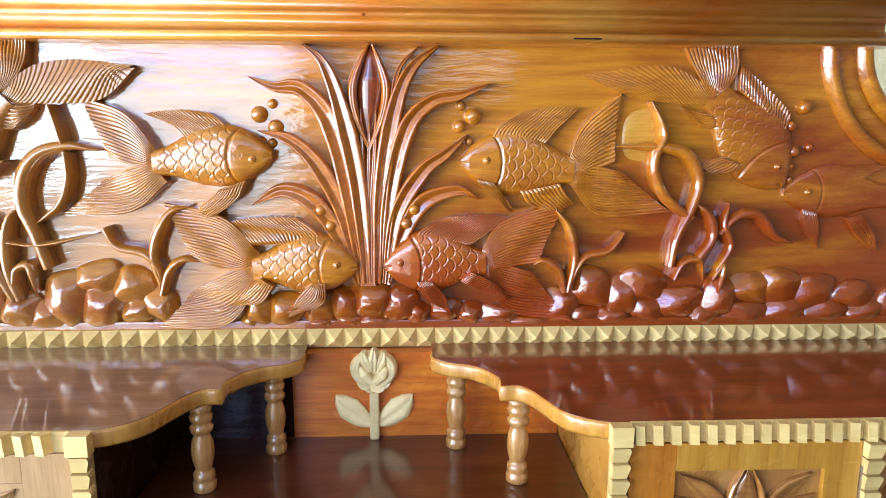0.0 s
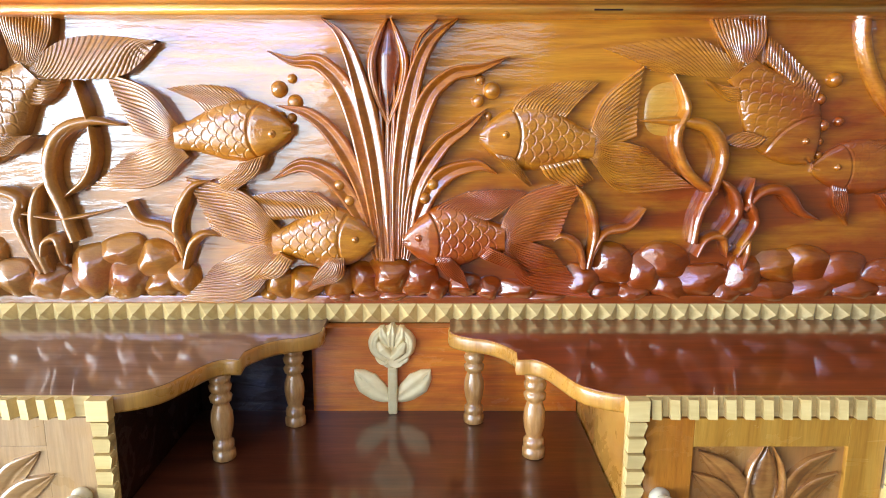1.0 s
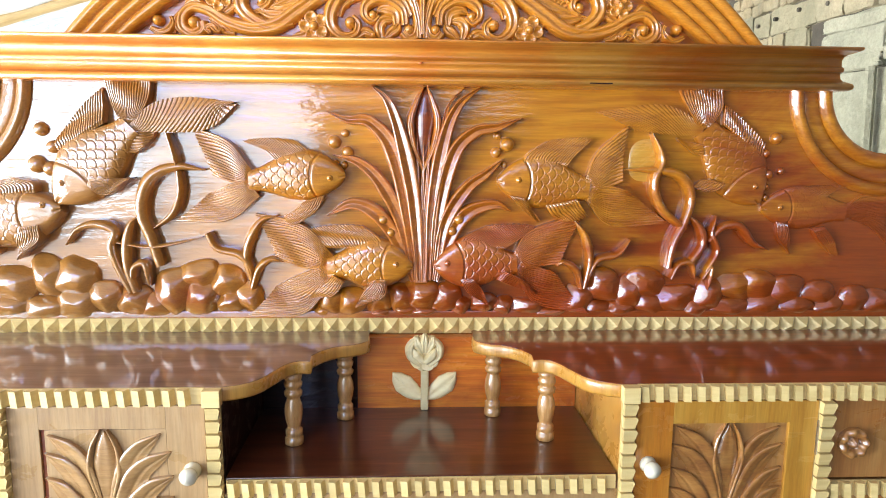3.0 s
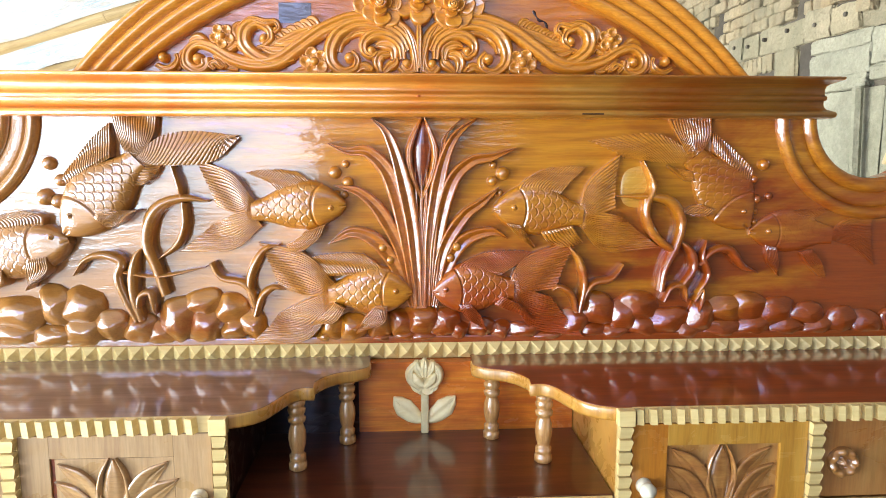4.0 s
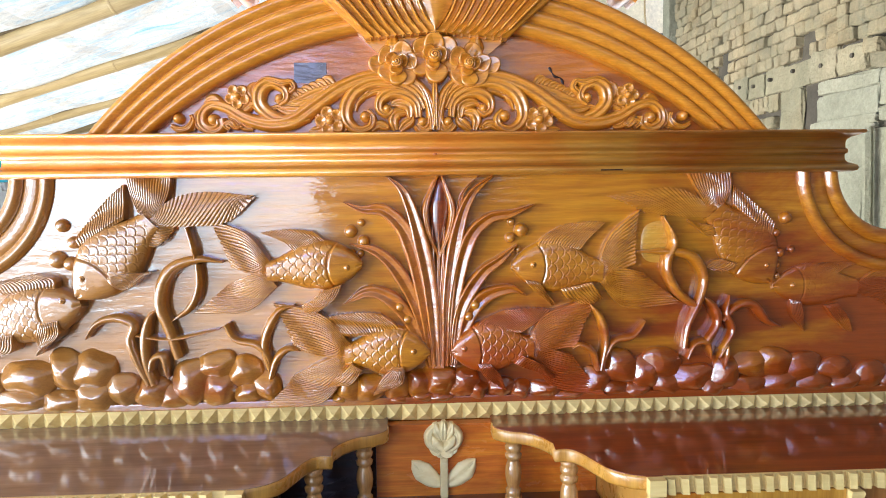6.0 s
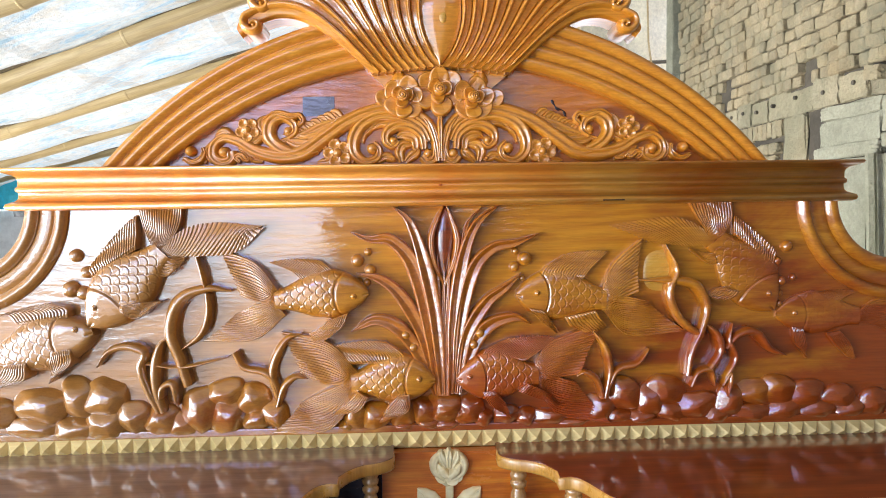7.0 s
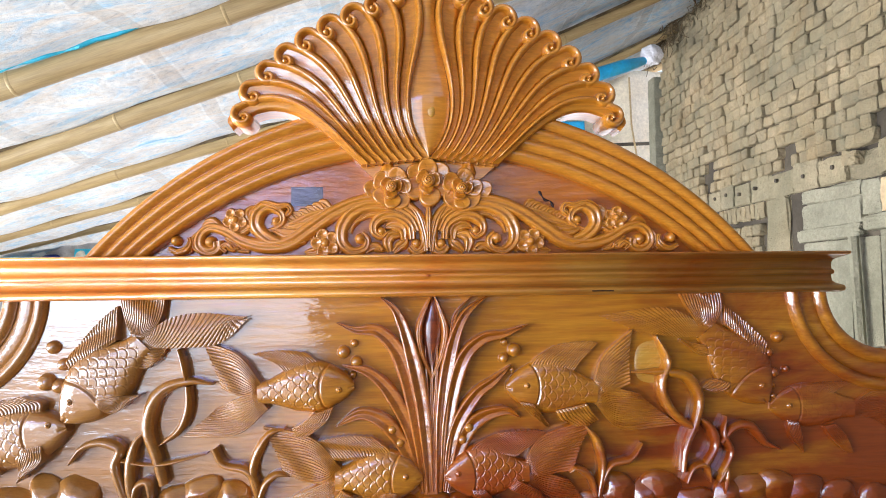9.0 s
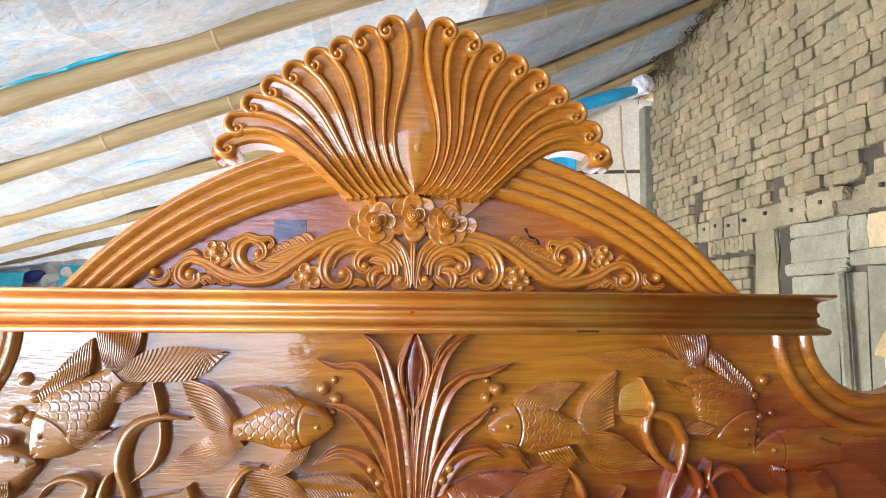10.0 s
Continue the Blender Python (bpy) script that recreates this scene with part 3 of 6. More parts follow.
# left end coloured near black for the shade the cabinet casts
box_part("dark_back_board", (-0.345, -0.1385, -0.039, -0.012, FLOOR_Z, TOP - 0.0085), NSIDE, niche, "end of the back, darkened for the cabinet's cast shade", 0)
box_part("front_rail", (-0.345, 0.345, FRONT - 0.002, FRONT + 0.012, 0.74, FLOOR_Z - 0.026), DOOR, niche)


DOORS = {-1: DOOR, 1: DOOR_ORANGE}


def cabinet(side):
    cab = thing("bedside_cabinet", "wooden headboard cabinet with a carved leaf door and pale toothed trim", "cabinet", "headboard cabinets")
    x0, x1 = (0.347, 1.29) if side > 0 else (-1.29, -0.347)
    inner = 0.347 * side
    # the left board's shade is put into its near-black colour
    box_part("side_panel", (min(inner, inner + side * 0.018), max(inner, inner + side * 0.018), FRONT + 0.004, -0.008, 0.42, TOP - 0.028), SIDE if side > 0 else NSIDE, cab, "amber varnished side board" if side > 0 else "side board darkened for the niche's shade")
    a, b = sorted((side * 0.366, side * 0.72))
    box_part("door", (a, b, FRONT + 0.002, FRONT + 0.02, 0.42, TOP - 0.028), DOORS[side], cab, "light brown cabinet door")
    a, b = sorted((side * 0.722, side * 1.29))
    box_part("drawer_front", (a, b, FRONT + 0.004, FRONT + 0.02, 0.835, TOP - 0.028), DOORS[side], cab)
    box_part("lower_front", (a, b, FRONT + 0.004, FRONT + 0.02, 0.42, 0.83), DOORS[side], cab)
    return cab


cabs = {side: cabinet(side) for side in (-1, 1)}

# ---- the shed: walls, roof, ground ----
ground = box_part("ground", (-60, 60, -60, 60, -0.3, 0.0), EARTH, None, "", 0)
tagged(ground, "pale packed earth ground", "ground", kind="structure")
# unseen floor added over the ground, dark so that little light bounces up
inside = box_part("floor", (-5.6, 2.03, -3.4, 4.4, 0.0, 0.012), SOIL, None, "", 0)
tagged(inside, "unseen shed floor, kept dark to cut bounced light", "floor", kind="structure")
WALL_X = 2.0
wall = box_part("wall_east", (WALL_X + 0.03, WALL_X + 0.25, -3.2, 3.8, 0.0, 3.70), MORTAR, None, "", 0)
tagged(wall, "rough brick wall with dirty mortar", "wall", kind="structure")
RIDGE = 2.70
RAFTERS = ((-2.4, 0.36, 0.04), (-1.5, 0.36, 0.04), (-0.6, 0.36, 0.04), (0.1, 0.36, 0.04), (0.80, 0.335, 0.042), (1.45, 0.345, 0.044), (2.50, 0.295, 0.040), (3.45, 0.275, 0.036), (4.55, 0.235, 0.036))      # place, slope, radius
BENDS = ((1.45, 0.45, 0.0), (2.50, 0.45, 0.18), (3.45, 0.87, 0.20), (4.55, 0.87, 0.20))      # place, where the far poles bend upwards, added slope


def bend_at(x, y):
    """How far the roof rises over a straight slope beside the wall."""
    at = [b[0] for b in BENDS]
    return np.interp(y, at, [b[2] for b in BENDS]) * np.maximum(0.0, x - np.interp(y, at, [b[1] for b in BENDS]))


def roof_height(x, y):
    at = [r[0] for r in RAFTERS]
    return RIDGE + np.interp(y, at, [r[1] for r in RAFTERS]) * x + bend_at(x, y)


def roof_sheet(name, y0, y1, m, mat, label):
    """Slack sheet laid over the rafters, sagging between them."""
    n = 130
    x = np.linspace(-5.5, 2.4, n)
    y = np.linspace(y0, y1, m)
    Xg, Yg = np.meshgrid(x, y, indexing="ij")
    at = np.array([r[0] for r in RAFTERS])
    bay = np.interp(Yg, at, np.arange(len(at)), left=0.5, right=len(at) - 0.5) % 1.0
    sag = -0.055 * np.sin(np.pi * bay) ** 2 * (1 + 0.3 * np.sin(Xg * 2.3 + Yg)) + 0.012 * np.sin(Xg * 3.1 + Yg * 1.7) + 0.010 * np.sin(Xg * 9 + 2 * np.sin(Yg * 7)) + 0.006 * np.sin(Yg * 23 + 3 * np.sin(Xg * 4))
    Zg = roof_height(Xg, Yg) + 0.040 + sag - 0.16 * np.clip(Yg - 4.5, 0, 9)
    idx = np.arange(n * m).reshape(n, m)
    quads = np.stack([idx[:-1, :-1], idx[1:, :-1], idx[1:, 1:], idx[:-1, 1:]], -1).reshape(-1, 4)
    me = bpy.data.meshes.new(name)
    me.from_pydata(np.stack([Xg, Yg, Zg], -1).reshape(-1, 3).tolist(), [], quads.tolist())
    me.polygons.foreach_set("use_smooth", [True] * len(quads))
    return tagged(link_mesh(name, me, mat), label, "roof", kind="structure")


roof_sheet("ceiling", -0.25, 6.4, 150, TARP, "bluish white woven plastic roof sheet lit from above")
# unseen front ceiling, added to hold back and tint the overhead light
roof_sheet("ceiling_front", -3.0, -0.25, 60, FRONT_SHEET, "unseen sheeting added over the front to dim the light from above")


def roof_plate(name, x0, x1, y0, y1, up, mat, label):
    """A sheet that follows the slope of the roof at a height over the rafters."""
    bm = bmesh.new()
    box(bm, x0, x1, y0, y1, 0, 0.02)
    bmesh.ops.subdivide_edges(bm, edges=list(bm.edges), cuts=5, use_grid_fill=True)
    for v in bm.verts:
        v.co.z += float(roof_height(v.co.x, v.co.y)) + up
    return tagged(part(name, bm, mat), label, "roof", kind="structure")


# unseen sheet added over the roof to darken it beside the wall
roof_plate("roof_cover", 0.55, 2.6, 0.6, 4.6, 0.26, SHADE_SHEET, "unseen sheet added above the roof to shade it beside the wall")


def rafter(y, seed, slope, r):
    """A bamboo pole, built along its own axis and laid on the slope of the roof."""
    rnd = random.Random(seed)
    pole = thing("bamboo_rafter", "dry bamboo pole under the roof sheet", "rafter", "roof rafters", at=(0, y, RIDGE))
    pole.rotation_euler = (0, -math.atan(slope), 0)
    stretch = math.hypot(1, slope)
    def place(x):
        rise = float(bend_at(x, y))
        return (x * stretch + rise * slope / stretch, 0.02 * math.sin(x * 1.3 + seed), rise / stretch - 0.015 * math.sin(x * 0.9 + seed))
    pts, rad, x = [], [], -5.4
    while x < 2.25:
        span = 0.62 + rnd.uniform(-0.12, 0.12)
        for u, k in ((0.0, 1.0), (0.04, 1.02), (0.08, 0.98), (0.5, 0.95), (0.94, 0.99)):
            pts.append(place(x + u * span))
            rad.append(r * k)
        part("node_ring", tube(bmesh.new(), [place(x + 0.035 * span + d) for d in (-0.008, -0.003, 0.003, 0.008)], [r * 1.0, r * 1.035, r * 1.035, r * 1.0], 14), BAMBOO, pole, "", True)
        x += span
    part("culm", tube(bmesh.new(), pts, rad, 14), BAMBOO, pole, "", True)
    if y > 1.0:
        # a dark strip added along the pole for the shadow line under the sheet
        part("lath", tube(bmesh.new(), [(p[0], p[1] - 0.86 * r, p[2] + 0.60 * r) for p in pts[::2]], [0.007 + 0.003 * rnd.random() for _ in pts[::2]], 8), STRAW, pole, "dark strip for the shadow line under the sheet", True)


for k, (y, sl, r) in enumerate(RAFTERS):
    rafter(y, k, sl, r)

# unseen wall, added dark to bound the mirrored daylight and cut bounce
bm = bmesh.new()
for x0, x1, z0, z1 in ((-5.6, OPEN_X0, 0, 1.6), (OPEN_X0, OPEN_X1, OPEN_Z1, 1.84), (OPEN_X1, -0.14, 0, 1.84), (-0.14, 0.75, 0, 1.78), (0.75, 2.25, 0, 2.55)):
    box(bm, x0, x1, -3.4, -3.2, z0, z1)
south = part("wall_south", bm, DARK_CEMENT)
tagged(south, "unseen dark cement wall with a wide opening, added to shape the light", "wall", kind="structure")
# unseen white wall added for the varnish to mirror
yard = box_part("yard_wall", (-16, 6, -9.3, -9.0, 0, 2.4), LIME, None, "", 0)
tagged(yard, "unseen white yard wall, added to reflect daylight", "wall", kind="structure")


# ---- carvings of the panel ----
def cm(points):
    return [(x / 100, z / 100) for x, z in points]


def fin(name, rail0, rail1, rays, low, mat, parent, lift=0.0):
    """A carved fin between two edge curves, with grooves that fan out from its root."""
    barbs, rays = rays < 0, round(abs(rays) * 1.4)
    n, per = (150 if barbs else 26), 7
    r0, r1 = curve_through(cm(rail0), n), curve_through(cm(rail1), n)
    m = rays * per + 1
    b = np.linspace(0, 1, m)
    X = r0[:, 0:1] * (1 - b) + r1[:, 0:1] * b
    Z = r0[:, 1:2] * (1 - b) + r1[:, 1:2] * b
    a = np.linspace(0, 1, n)[:, None]
    wav = 1 + 0.05 * np.sin(b * 9 + 1.0)[None, :]
    bulge = (0.12 if name != "tail_fin" else -0.05) * np.sin(np.pi * b)[None, :] * a ** 2 * wav + 0.025 * np.abs(np.sin(np.pi * rays * b / 2))[None, :] * a ** 4
    cx, cz = (r0[0, 0] + r1[0, 0]) / 2, (r0[0, 1] + r1[0, 1]) / 2
    X = X + (X - cx) * bulge
    Z = Z + (Z - cz) * bulge
    sway = b[None, :] + (0.030 * np.sin(np.pi * a) * np.sin(4.0 * b[None, :] + 30 * cx) + 0.012 * np.sin(9 * a + 11 * b[None, :])) * np.sin(np.pi * b)[None, :]
    if barbs:
        # cuts that sweep from the lower edge to the upper one, as in a feather
        sway = 1.5 * a ** 0.8 + 0.42 * b[None, :] ** 1.3
    groove = 1 - np.exp(-(np.abs(np.sin(np.pi * rays * sway)) / 0.34) ** 1.5)
    fade = np.clip(a / 0.12, 0, 1)
    roll = 0.7 + 0.3 * np.sin(np.pi * (0.12 + 0.8 * b)) ** 0.8
    W = lift + 0.012 * low ** 1.5 + low * (0.019 * (1 - 0.55 * a) * roll[None, :] + 0.0045 * np.sin(2.2 * a * np.pi + 5 * b[None, :] + 40 * cx) * a) + (0.0036 if barbs else 0.0058) * low ** 0.45 * groove * fade * (1 - 0.3 * a)
    return relief(name, X, Z, W, mat, parent)


def scale_relief(u, v, ds, dv):
    """Overlapping round scales in staggered rows; each one's free edge points to the tail (growing u)."""
    best = np.full(u.shape, 1.0)
    done = np.zeros(u.shape, bool)
    i0 = np.floor(u / ds)
    for di in (-2, -1, 0, 1, 2):
        for parity in (0, 1):
            j = 2 * np.round((v / dv - parity) / 2) + parity
            cu = (i0 + di + 0.5 * parity) * ds
            r = np.hypot((u - cu) / (0.62 * ds), (v - j * dv) / (1.16 * dv))
            hit = (r < 1.0) & ~done
            best = np.where(hit, r, best)
            done |= hit
    return 0.28 * best - 1.2 * np.exp(-((1 - best) / 0.11) ** 2)


def carved_fish(label, snout, tail, half, back, eye, low, fins, mat=None):
    """One goldfish in relief: a scaly body with a smooth head, and under it its fins and eye."""
    (x0, z0), (x1, z1), (ex, ez) = cm([snout, tail, eye])
    mat = mat or CARVED
    half /= 100
    ax, az = x1 - x0, z1 - z0
    length = math.hypot(ax, az)
    nx, nz = -back * az / length, back * ax / length
    n, m = 170, 81
    s = np.linspace(0, 1, n)
    q = np.linspace(-1, 1, m)
    prof = smooth_steps(s, [0, 0.02, 0.06, 0.14, 0.25, 0.36, 0.48, 0.62, 0.76, 0.88, 1], [0.12, 0.24, 0.42, 0.66, 0.88, 1.0, 1.03, 0.92, 0.68, 0.50, 0.44])
    prof = np.convolve(np.pad(prof, 4, mode="edge"), np.ones(9) / 9, "valid")
    arc = half * 0.12 * np.sin(np.pi * s)
    V = half * 1.06 * prof[:, None] * q[None, :] + arc[:, None]
    X = x0 + ax * s[:, None] + nx * V
    Z = z0 + az * s[:, None] + nz * V
    W = 0.010 * low ** 1.5 + 0.034 * low * np.clip(1 - np.abs(q[None, :] * 0.99) ** 4.2, 0, 1) ** 0.52 * (0.5 + 0.5 * prof[:, None] ** 0.6)
    S, Q = np.meshgrid(s, q, indexing="ij")
    gill = 0.27 + 0.09 * (1 - Q * Q) - 0.03 * Q
    scales = scale_relief(S * length, V, 0.0270, 0.0128)
    mask = np.clip((S - gill) / 0.015, 0, 1) * np.clip((0.97 - S) / 0.05, 0, 1) * np.clip((0.97 - np.abs(Q)) / 0.08, 0, 1)
    W = W + 0.0016 * low ** 0.75 * scales * mask
    W = W + 0.002 * low ** 0.7 * np.clip((gill - S) / 0.012, 0, 1) * np.clip((1 - np.abs(Q)) / 0.2, 0, 1)
    W = W - 0.0035 * low ** 0.7 * np.exp(-((S - gill) / 0.011) ** 2)
    W = W - 0.004 * np.exp(-((Q + 0.15) / 0.14) ** 2) * np.clip(1 - S / 0.07, 0, 1)
    body = relief("fish", X, Z, W, mat, bed, label)
    for name, r0, r1, rays in fins:
        fin(name, r0, r1, rays, low, mat, body, 0.018 * low if name in ("pectoral_fin", "pelvic_fin") else 0.0)
    near = np.argmin((X - ex) ** 2 + (Z - ez) ** 2)
    base = -float(W.reshape(-1)[near]) + 0.001
    ring = dome("eye", ex, ez, 0.0075, 0.0075, 0.0048, mat, body, "round carved eye", base, n=7, m=16)
    dome("pupil", ex, ez, 0.0036, 0.0036, 0.0078, mat, body, "", base, n=6, m=12)
    return body


carved_fish("goldfish carved diving nose down in varnished wood", (-75.5, 130), (-59.6, 145.7), 6.2, 1, (-73.7, 134), 1, [
    ("dorsal_fin", [(-74.4, 140.4), (-75.2, 141.6), (-75.3, 142.8)], [(-65.2, 146.2), (-65, 150), (-65, 153.4)], 14),
    ("tail_fin", [(-61.5, 146), (-63.8, 150.9), (-64.8, 155.3)], [(-59.3, 146.1), (-56.3, 150.3), (-55.4, 155.5)], 13),
    ("tail_fin", [(-60.5, 146.2), (-54.8, 150.5), (-48.2, 151.7), (-38.6, 150.8)], [(-59.6, 144.7), (-52, 144.5), (-44.3, 145.3), (-38.8, 150.3)], -12),
    ("anal_fin", [(-62.6, 141), (-59.6, 140.1), (-57.9, 141.1)], [(-60, 145), (-57.3, 144.8), (-55.3, 144.9)], 6),
    ("pectoral_fin", [(-68.4, 134.3), (-65, 134.9), (-60.8, 135.1)], [(-68.4, 133.1), (-65.1, 131.5), (-61, 134.6)], 8),
])
carved_fish("goldfish carved in dark varnished wood", (-74.7, 128.7), (-97, 122.3), 5.5, -1, (-78, 129.4), 1, [
    ("dorsal_fin", [(-79.8, 131.9), (-80.2, 133.9), (-84.4, 134.9)], [(-90.5, 130.5), (-92.9, 132.6), (-95.6, 132)], 12),
    ("pectoral_fin", [(-82.5, 124.9), (-83.6, 121.5), (-83.5, 118.9)], [(-78.9, 125.3), (-79, 122.1), (-83.1, 118.9)], 7),
    ("pelvic_fin", [(-92.3, 122.2), (-94.9, 119.1), (-97.4, 116.7)], [(-88.2, 122.5), (-88.5, 119), (-93.9, 117.3)], 7),
    ("tail_fin", [(-96.3, 123.5), (-100.2, 125.9), (-104.9, 125.9)], [(-95.8, 121.6), (-99.6, 118.5), (-105.8, 114.9)], 12),
])
carved_fish("goldfish carved swimming beside the tall plant", (-16.1, 136), (-36.1, 134.6), 5, -1, (-19.2, 135.4), 1, [
    ("dorsal_fin", [(-30.1, 138.5), (-33, 141.1), (-37.2, 142.8)], [(-21.5, 138), (-22.9, 140.3), (-26.3, 143.1)], 13),
    ("tail_fin", [(-35.1, 136.4), (-40.2, 142.9), (-47.8, 145.7)], [(-36.3, 134.2), (-39.8, 134.3), (-43.6, 135.6)], 11),
    ("tail_fin", [(-36.5, 134.8), (-40.4, 133.9), (-44.6, 131.9)], [(-34, 131.4), (-40.7, 126.2), (-51.9, 126)], 11),
    ("pelvic_fin", [(-24.8, 130.4), (-26.7, 128.7), (-28.8, 127.6)], [(-20.3, 131.9), (-21.8, 128.8), (-25.9, 125.7)], 7),
])
carved_fish("goldfish carved nosing towards the plant base", (-1.9, 116.6), (-20.1, 116.2), 5.2, -1, (-5.4, 117.1), 1, [
    ("dorsal_fin", [(-20, 120.4), (-21.8, 122.4), (-23.9, 124.4)], [(-8, 120.8), (-9.1, 122.8), (-12.6, 125)], 15),
    ("tail_fin", [(-18.6, 118.6), (-24.9, 125.4), (-35.1, 127.8)], [(-20.4, 115.8), (-25.6, 116.1), (-30.9, 117.9)], 13),
    ("tail_fin", [(-20.3, 116.8), (-25.6, 114.9), (-31, 112.1)], [(-18.8, 114), (-25.3, 105.9), (-37.4, 105.4)], 12),
    ("pelvic_fin", [(-18.7, 114.8), (-21.1, 112.4), (-23.6, 110.2)], [(-16.3, 113.4), (-18.7, 110.4), (-22.9, 110)], 5),
    ("pectoral_fin", [(-9.6, 113.9), (-12.1, 111.7), (-13.7, 108.6)], [(-7.3, 113.9), (-7.9, 110), (-13.2, 108.3)], 7),
])
carved_fish("reddish goldfish carved facing the plant base", (2.9, 116.5), (20.9, 116.8), 5.4, 1, (5.7, 117.2), 0.8, [
    ("dorsal_fin", [(8.2, 120.8), (9.4, 123), (13.9, 125)], [(18.2, 120.2), (21.3, 122.3), (24.7, 125)], 15),
    ("tail_fin", [(19.6, 118.1), (23.6, 124.2), (35.6, 128.2)], [(21.6, 116), (25.8, 116.2), (30.3, 116.8)], 13),
    ("tail_fin", [(20.9, 117.1), (24.9, 116.5), (29.3, 115.2)], [(20.4, 114.8), (25.4, 107.9), (37.1, 105.8)], 12),
    ("pelvic_fin", [(16.4, 113.8), (20.2, 112.1), (24.4, 110.6)], [(18.2, 115.6), (22.8, 113.3), (24.7, 111.3)], 6),
    ("pectoral_fin", [(8.5, 113.8), (10.1, 110.8), (14.1, 108.3)], [(11.3, 113.8), (13.4, 111.4), (14.4, 108.8)], 7),
], PLANT)
carved_fish("goldfish carved with a sweeping double tail", (16.3, 134.9), (36.3, 133.3), 5.4, 1, (20.8, 135.2), 0.6, [
    ("dorsal_fin", [(21.5, 138.3), (22.7, 140.8), (26.7, 143.3)], [(31.3, 138.1), (33.5, 140.8), (36.7, 143.9)], 12),
    ("tail_fin", [(35.2, 134.8), (38, 141.5), (44.3, 146.8)], [(37.3, 133.1), (40.6, 133.6), (43.6, 134.8)], 11),
    ("tail_fin", [(36, 134), (40.8, 134.1), (45.4, 133)], [(35.6, 131), (41.6, 125.2), (54.4, 125.9)], 13),
    ("pelvic_fin", [(26.8, 129.8), (28.1, 127.8), (30.7, 126.5)], [(33.8, 131.2), (35.1, 129.2), (36.4, 127.7)], 7),
    ("pectoral_fin", [(18.9, 131.9), (21.2, 129.3), (24.7, 126.5)], [(22.1, 131.3), (23.7, 129.3), (25.2, 127.2)], 6),
])
carved_fish("goldfish carved diving in low relief", (74.5, 130.5), (61.4, 146.4), 6.2, -1, (73.2, 134.1), 0.42, [
    ("dorsal_fin", [(65.4, 147.4), (65.3, 149.6), (65.5, 151.8)], [(74.4, 140.4), (74.9, 141.6), (75.2, 143.2)], 13),
    ("tail_fin", [(60.2, 146.1), (57.4, 150.6), (55.2, 154.7)], [(62.6, 146.9), (65, 150.8), (65.1, 155)], 11),
    ("tail_fin", [(61.3, 147.1), (52, 151.5), (37.5, 149.9)], [(60.5, 144.9), (53.6, 145.1), (46.2, 146)], -11),
    ("pectoral_fin", [(63.3, 135.8), (61.1, 135.4), (59.3, 134.1)], [(66.3, 134.8), (65.1, 133.3), (63.4, 132.8)], 5),
    ("anal_fin", [(61.6, 143.1), (58.1, 143.7), (55.7, 144.6)], [(62, 141.1), (59.7, 140.9), (56.5, 143.3)], 5),
])
carved_fish("goldfish carved in very low relief at the panel end", (75.3, 129.4), (94.8, 128.5), 4.5, 1, (79.6, 129.5), 0.26, [
    ("dorsal_fin", [(81.4, 132), (83.3, 133.7), (86.5, 134.3)], [(90, 131.8), (91.9, 133.1), (94.4, 134.1)], 9),
    ("tail_fin", [(93.7, 129.2), (98.5, 132.3), (103.8, 133)], [(93.8, 127.6), (100.5, 125.3), (105.4, 121.3)], 10),
    ("pelvic_fin", [(78.9, 126.4), (79.5, 122.8), (82, 119.9)], [(81.5, 125.9), (82.4, 122.7), (82.5, 119.9)], 6),
    ("pelvic_fin", [(87.2, 124.7), (89, 122.1), (91.8, 119.4)], [(90.1, 125.3), (92.4, 122.7), (93.7, 119.4)], 6),
])


def plant_blade(name, half, height, points):
    pts = cm(points)
    if name == "leaf":
        blade("plant_leaf", pts, half / 100, 0.029 * height, PLANT, bed, tip=0.05, base=0.42, vein=0.30, n=60, m=15, flat=True, lift=0.007)
    else:
        blade("waterweed", pts, half / 100, 0.024 * height, CARVED, bed, tip=0.12, base=0.7, vein=0.0, n=50, m=11, lift=0.014 if points[0][0] < 0 else 0.009)


# the tall plant in the middle, its bud and stalks
plant_blade("leaf", 2.1, 1, [(-1.1, 113.4), (-2.9, 128.1), (-6, 141.1), (-10.9, 147.1), (-15.8, 147.6), (-19.9, 149.2)])
plant_blade("leaf", 1.9, 1.1, [(-0.2, 113.4), (-1.6, 130.6), (-4.1, 143), (-7, 151.2), (-10.8, 154.8)])
plant_blade("leaf", 1.7, 0.9, [(-1.3, 113.4), (-4.2, 125.6), (-8.5, 134.1), (-13.2, 138.6), (-18.8, 140.2)])
plant_blade("leaf", 1.8, 0.9, [(-1.7, 113.1), (-4.8, 121.2), (-9.3, 127.5), (-14.7, 129.9), (-20.2, 127.3)])
plant_blade("leaf", 1.8, 1, [(2.5, 113.3), (3.8, 128.1), (6.8, 140.3), (11.2, 145.2), (16.1, 146.3), (21.3, 148.3)])
plant_blade("leaf", 1.8, 1.1, [(1.6, 113.3), (2.6, 130.6), (4.8, 143.6), (7.7, 150.6), (12.8, 154.9)])
plant_blade("leaf", 0.8, 0.7, [(2, 113.3), (2.9, 129.3), (4.3, 142.9), (5.5, 150.4), (9.1, 154.5)])
plant_blade("leaf", 1.7, 0.9, [(3, 113.3), (5.1, 125.5), (9.6, 133.1), (13.7, 136.3), (17.5, 139.6)])
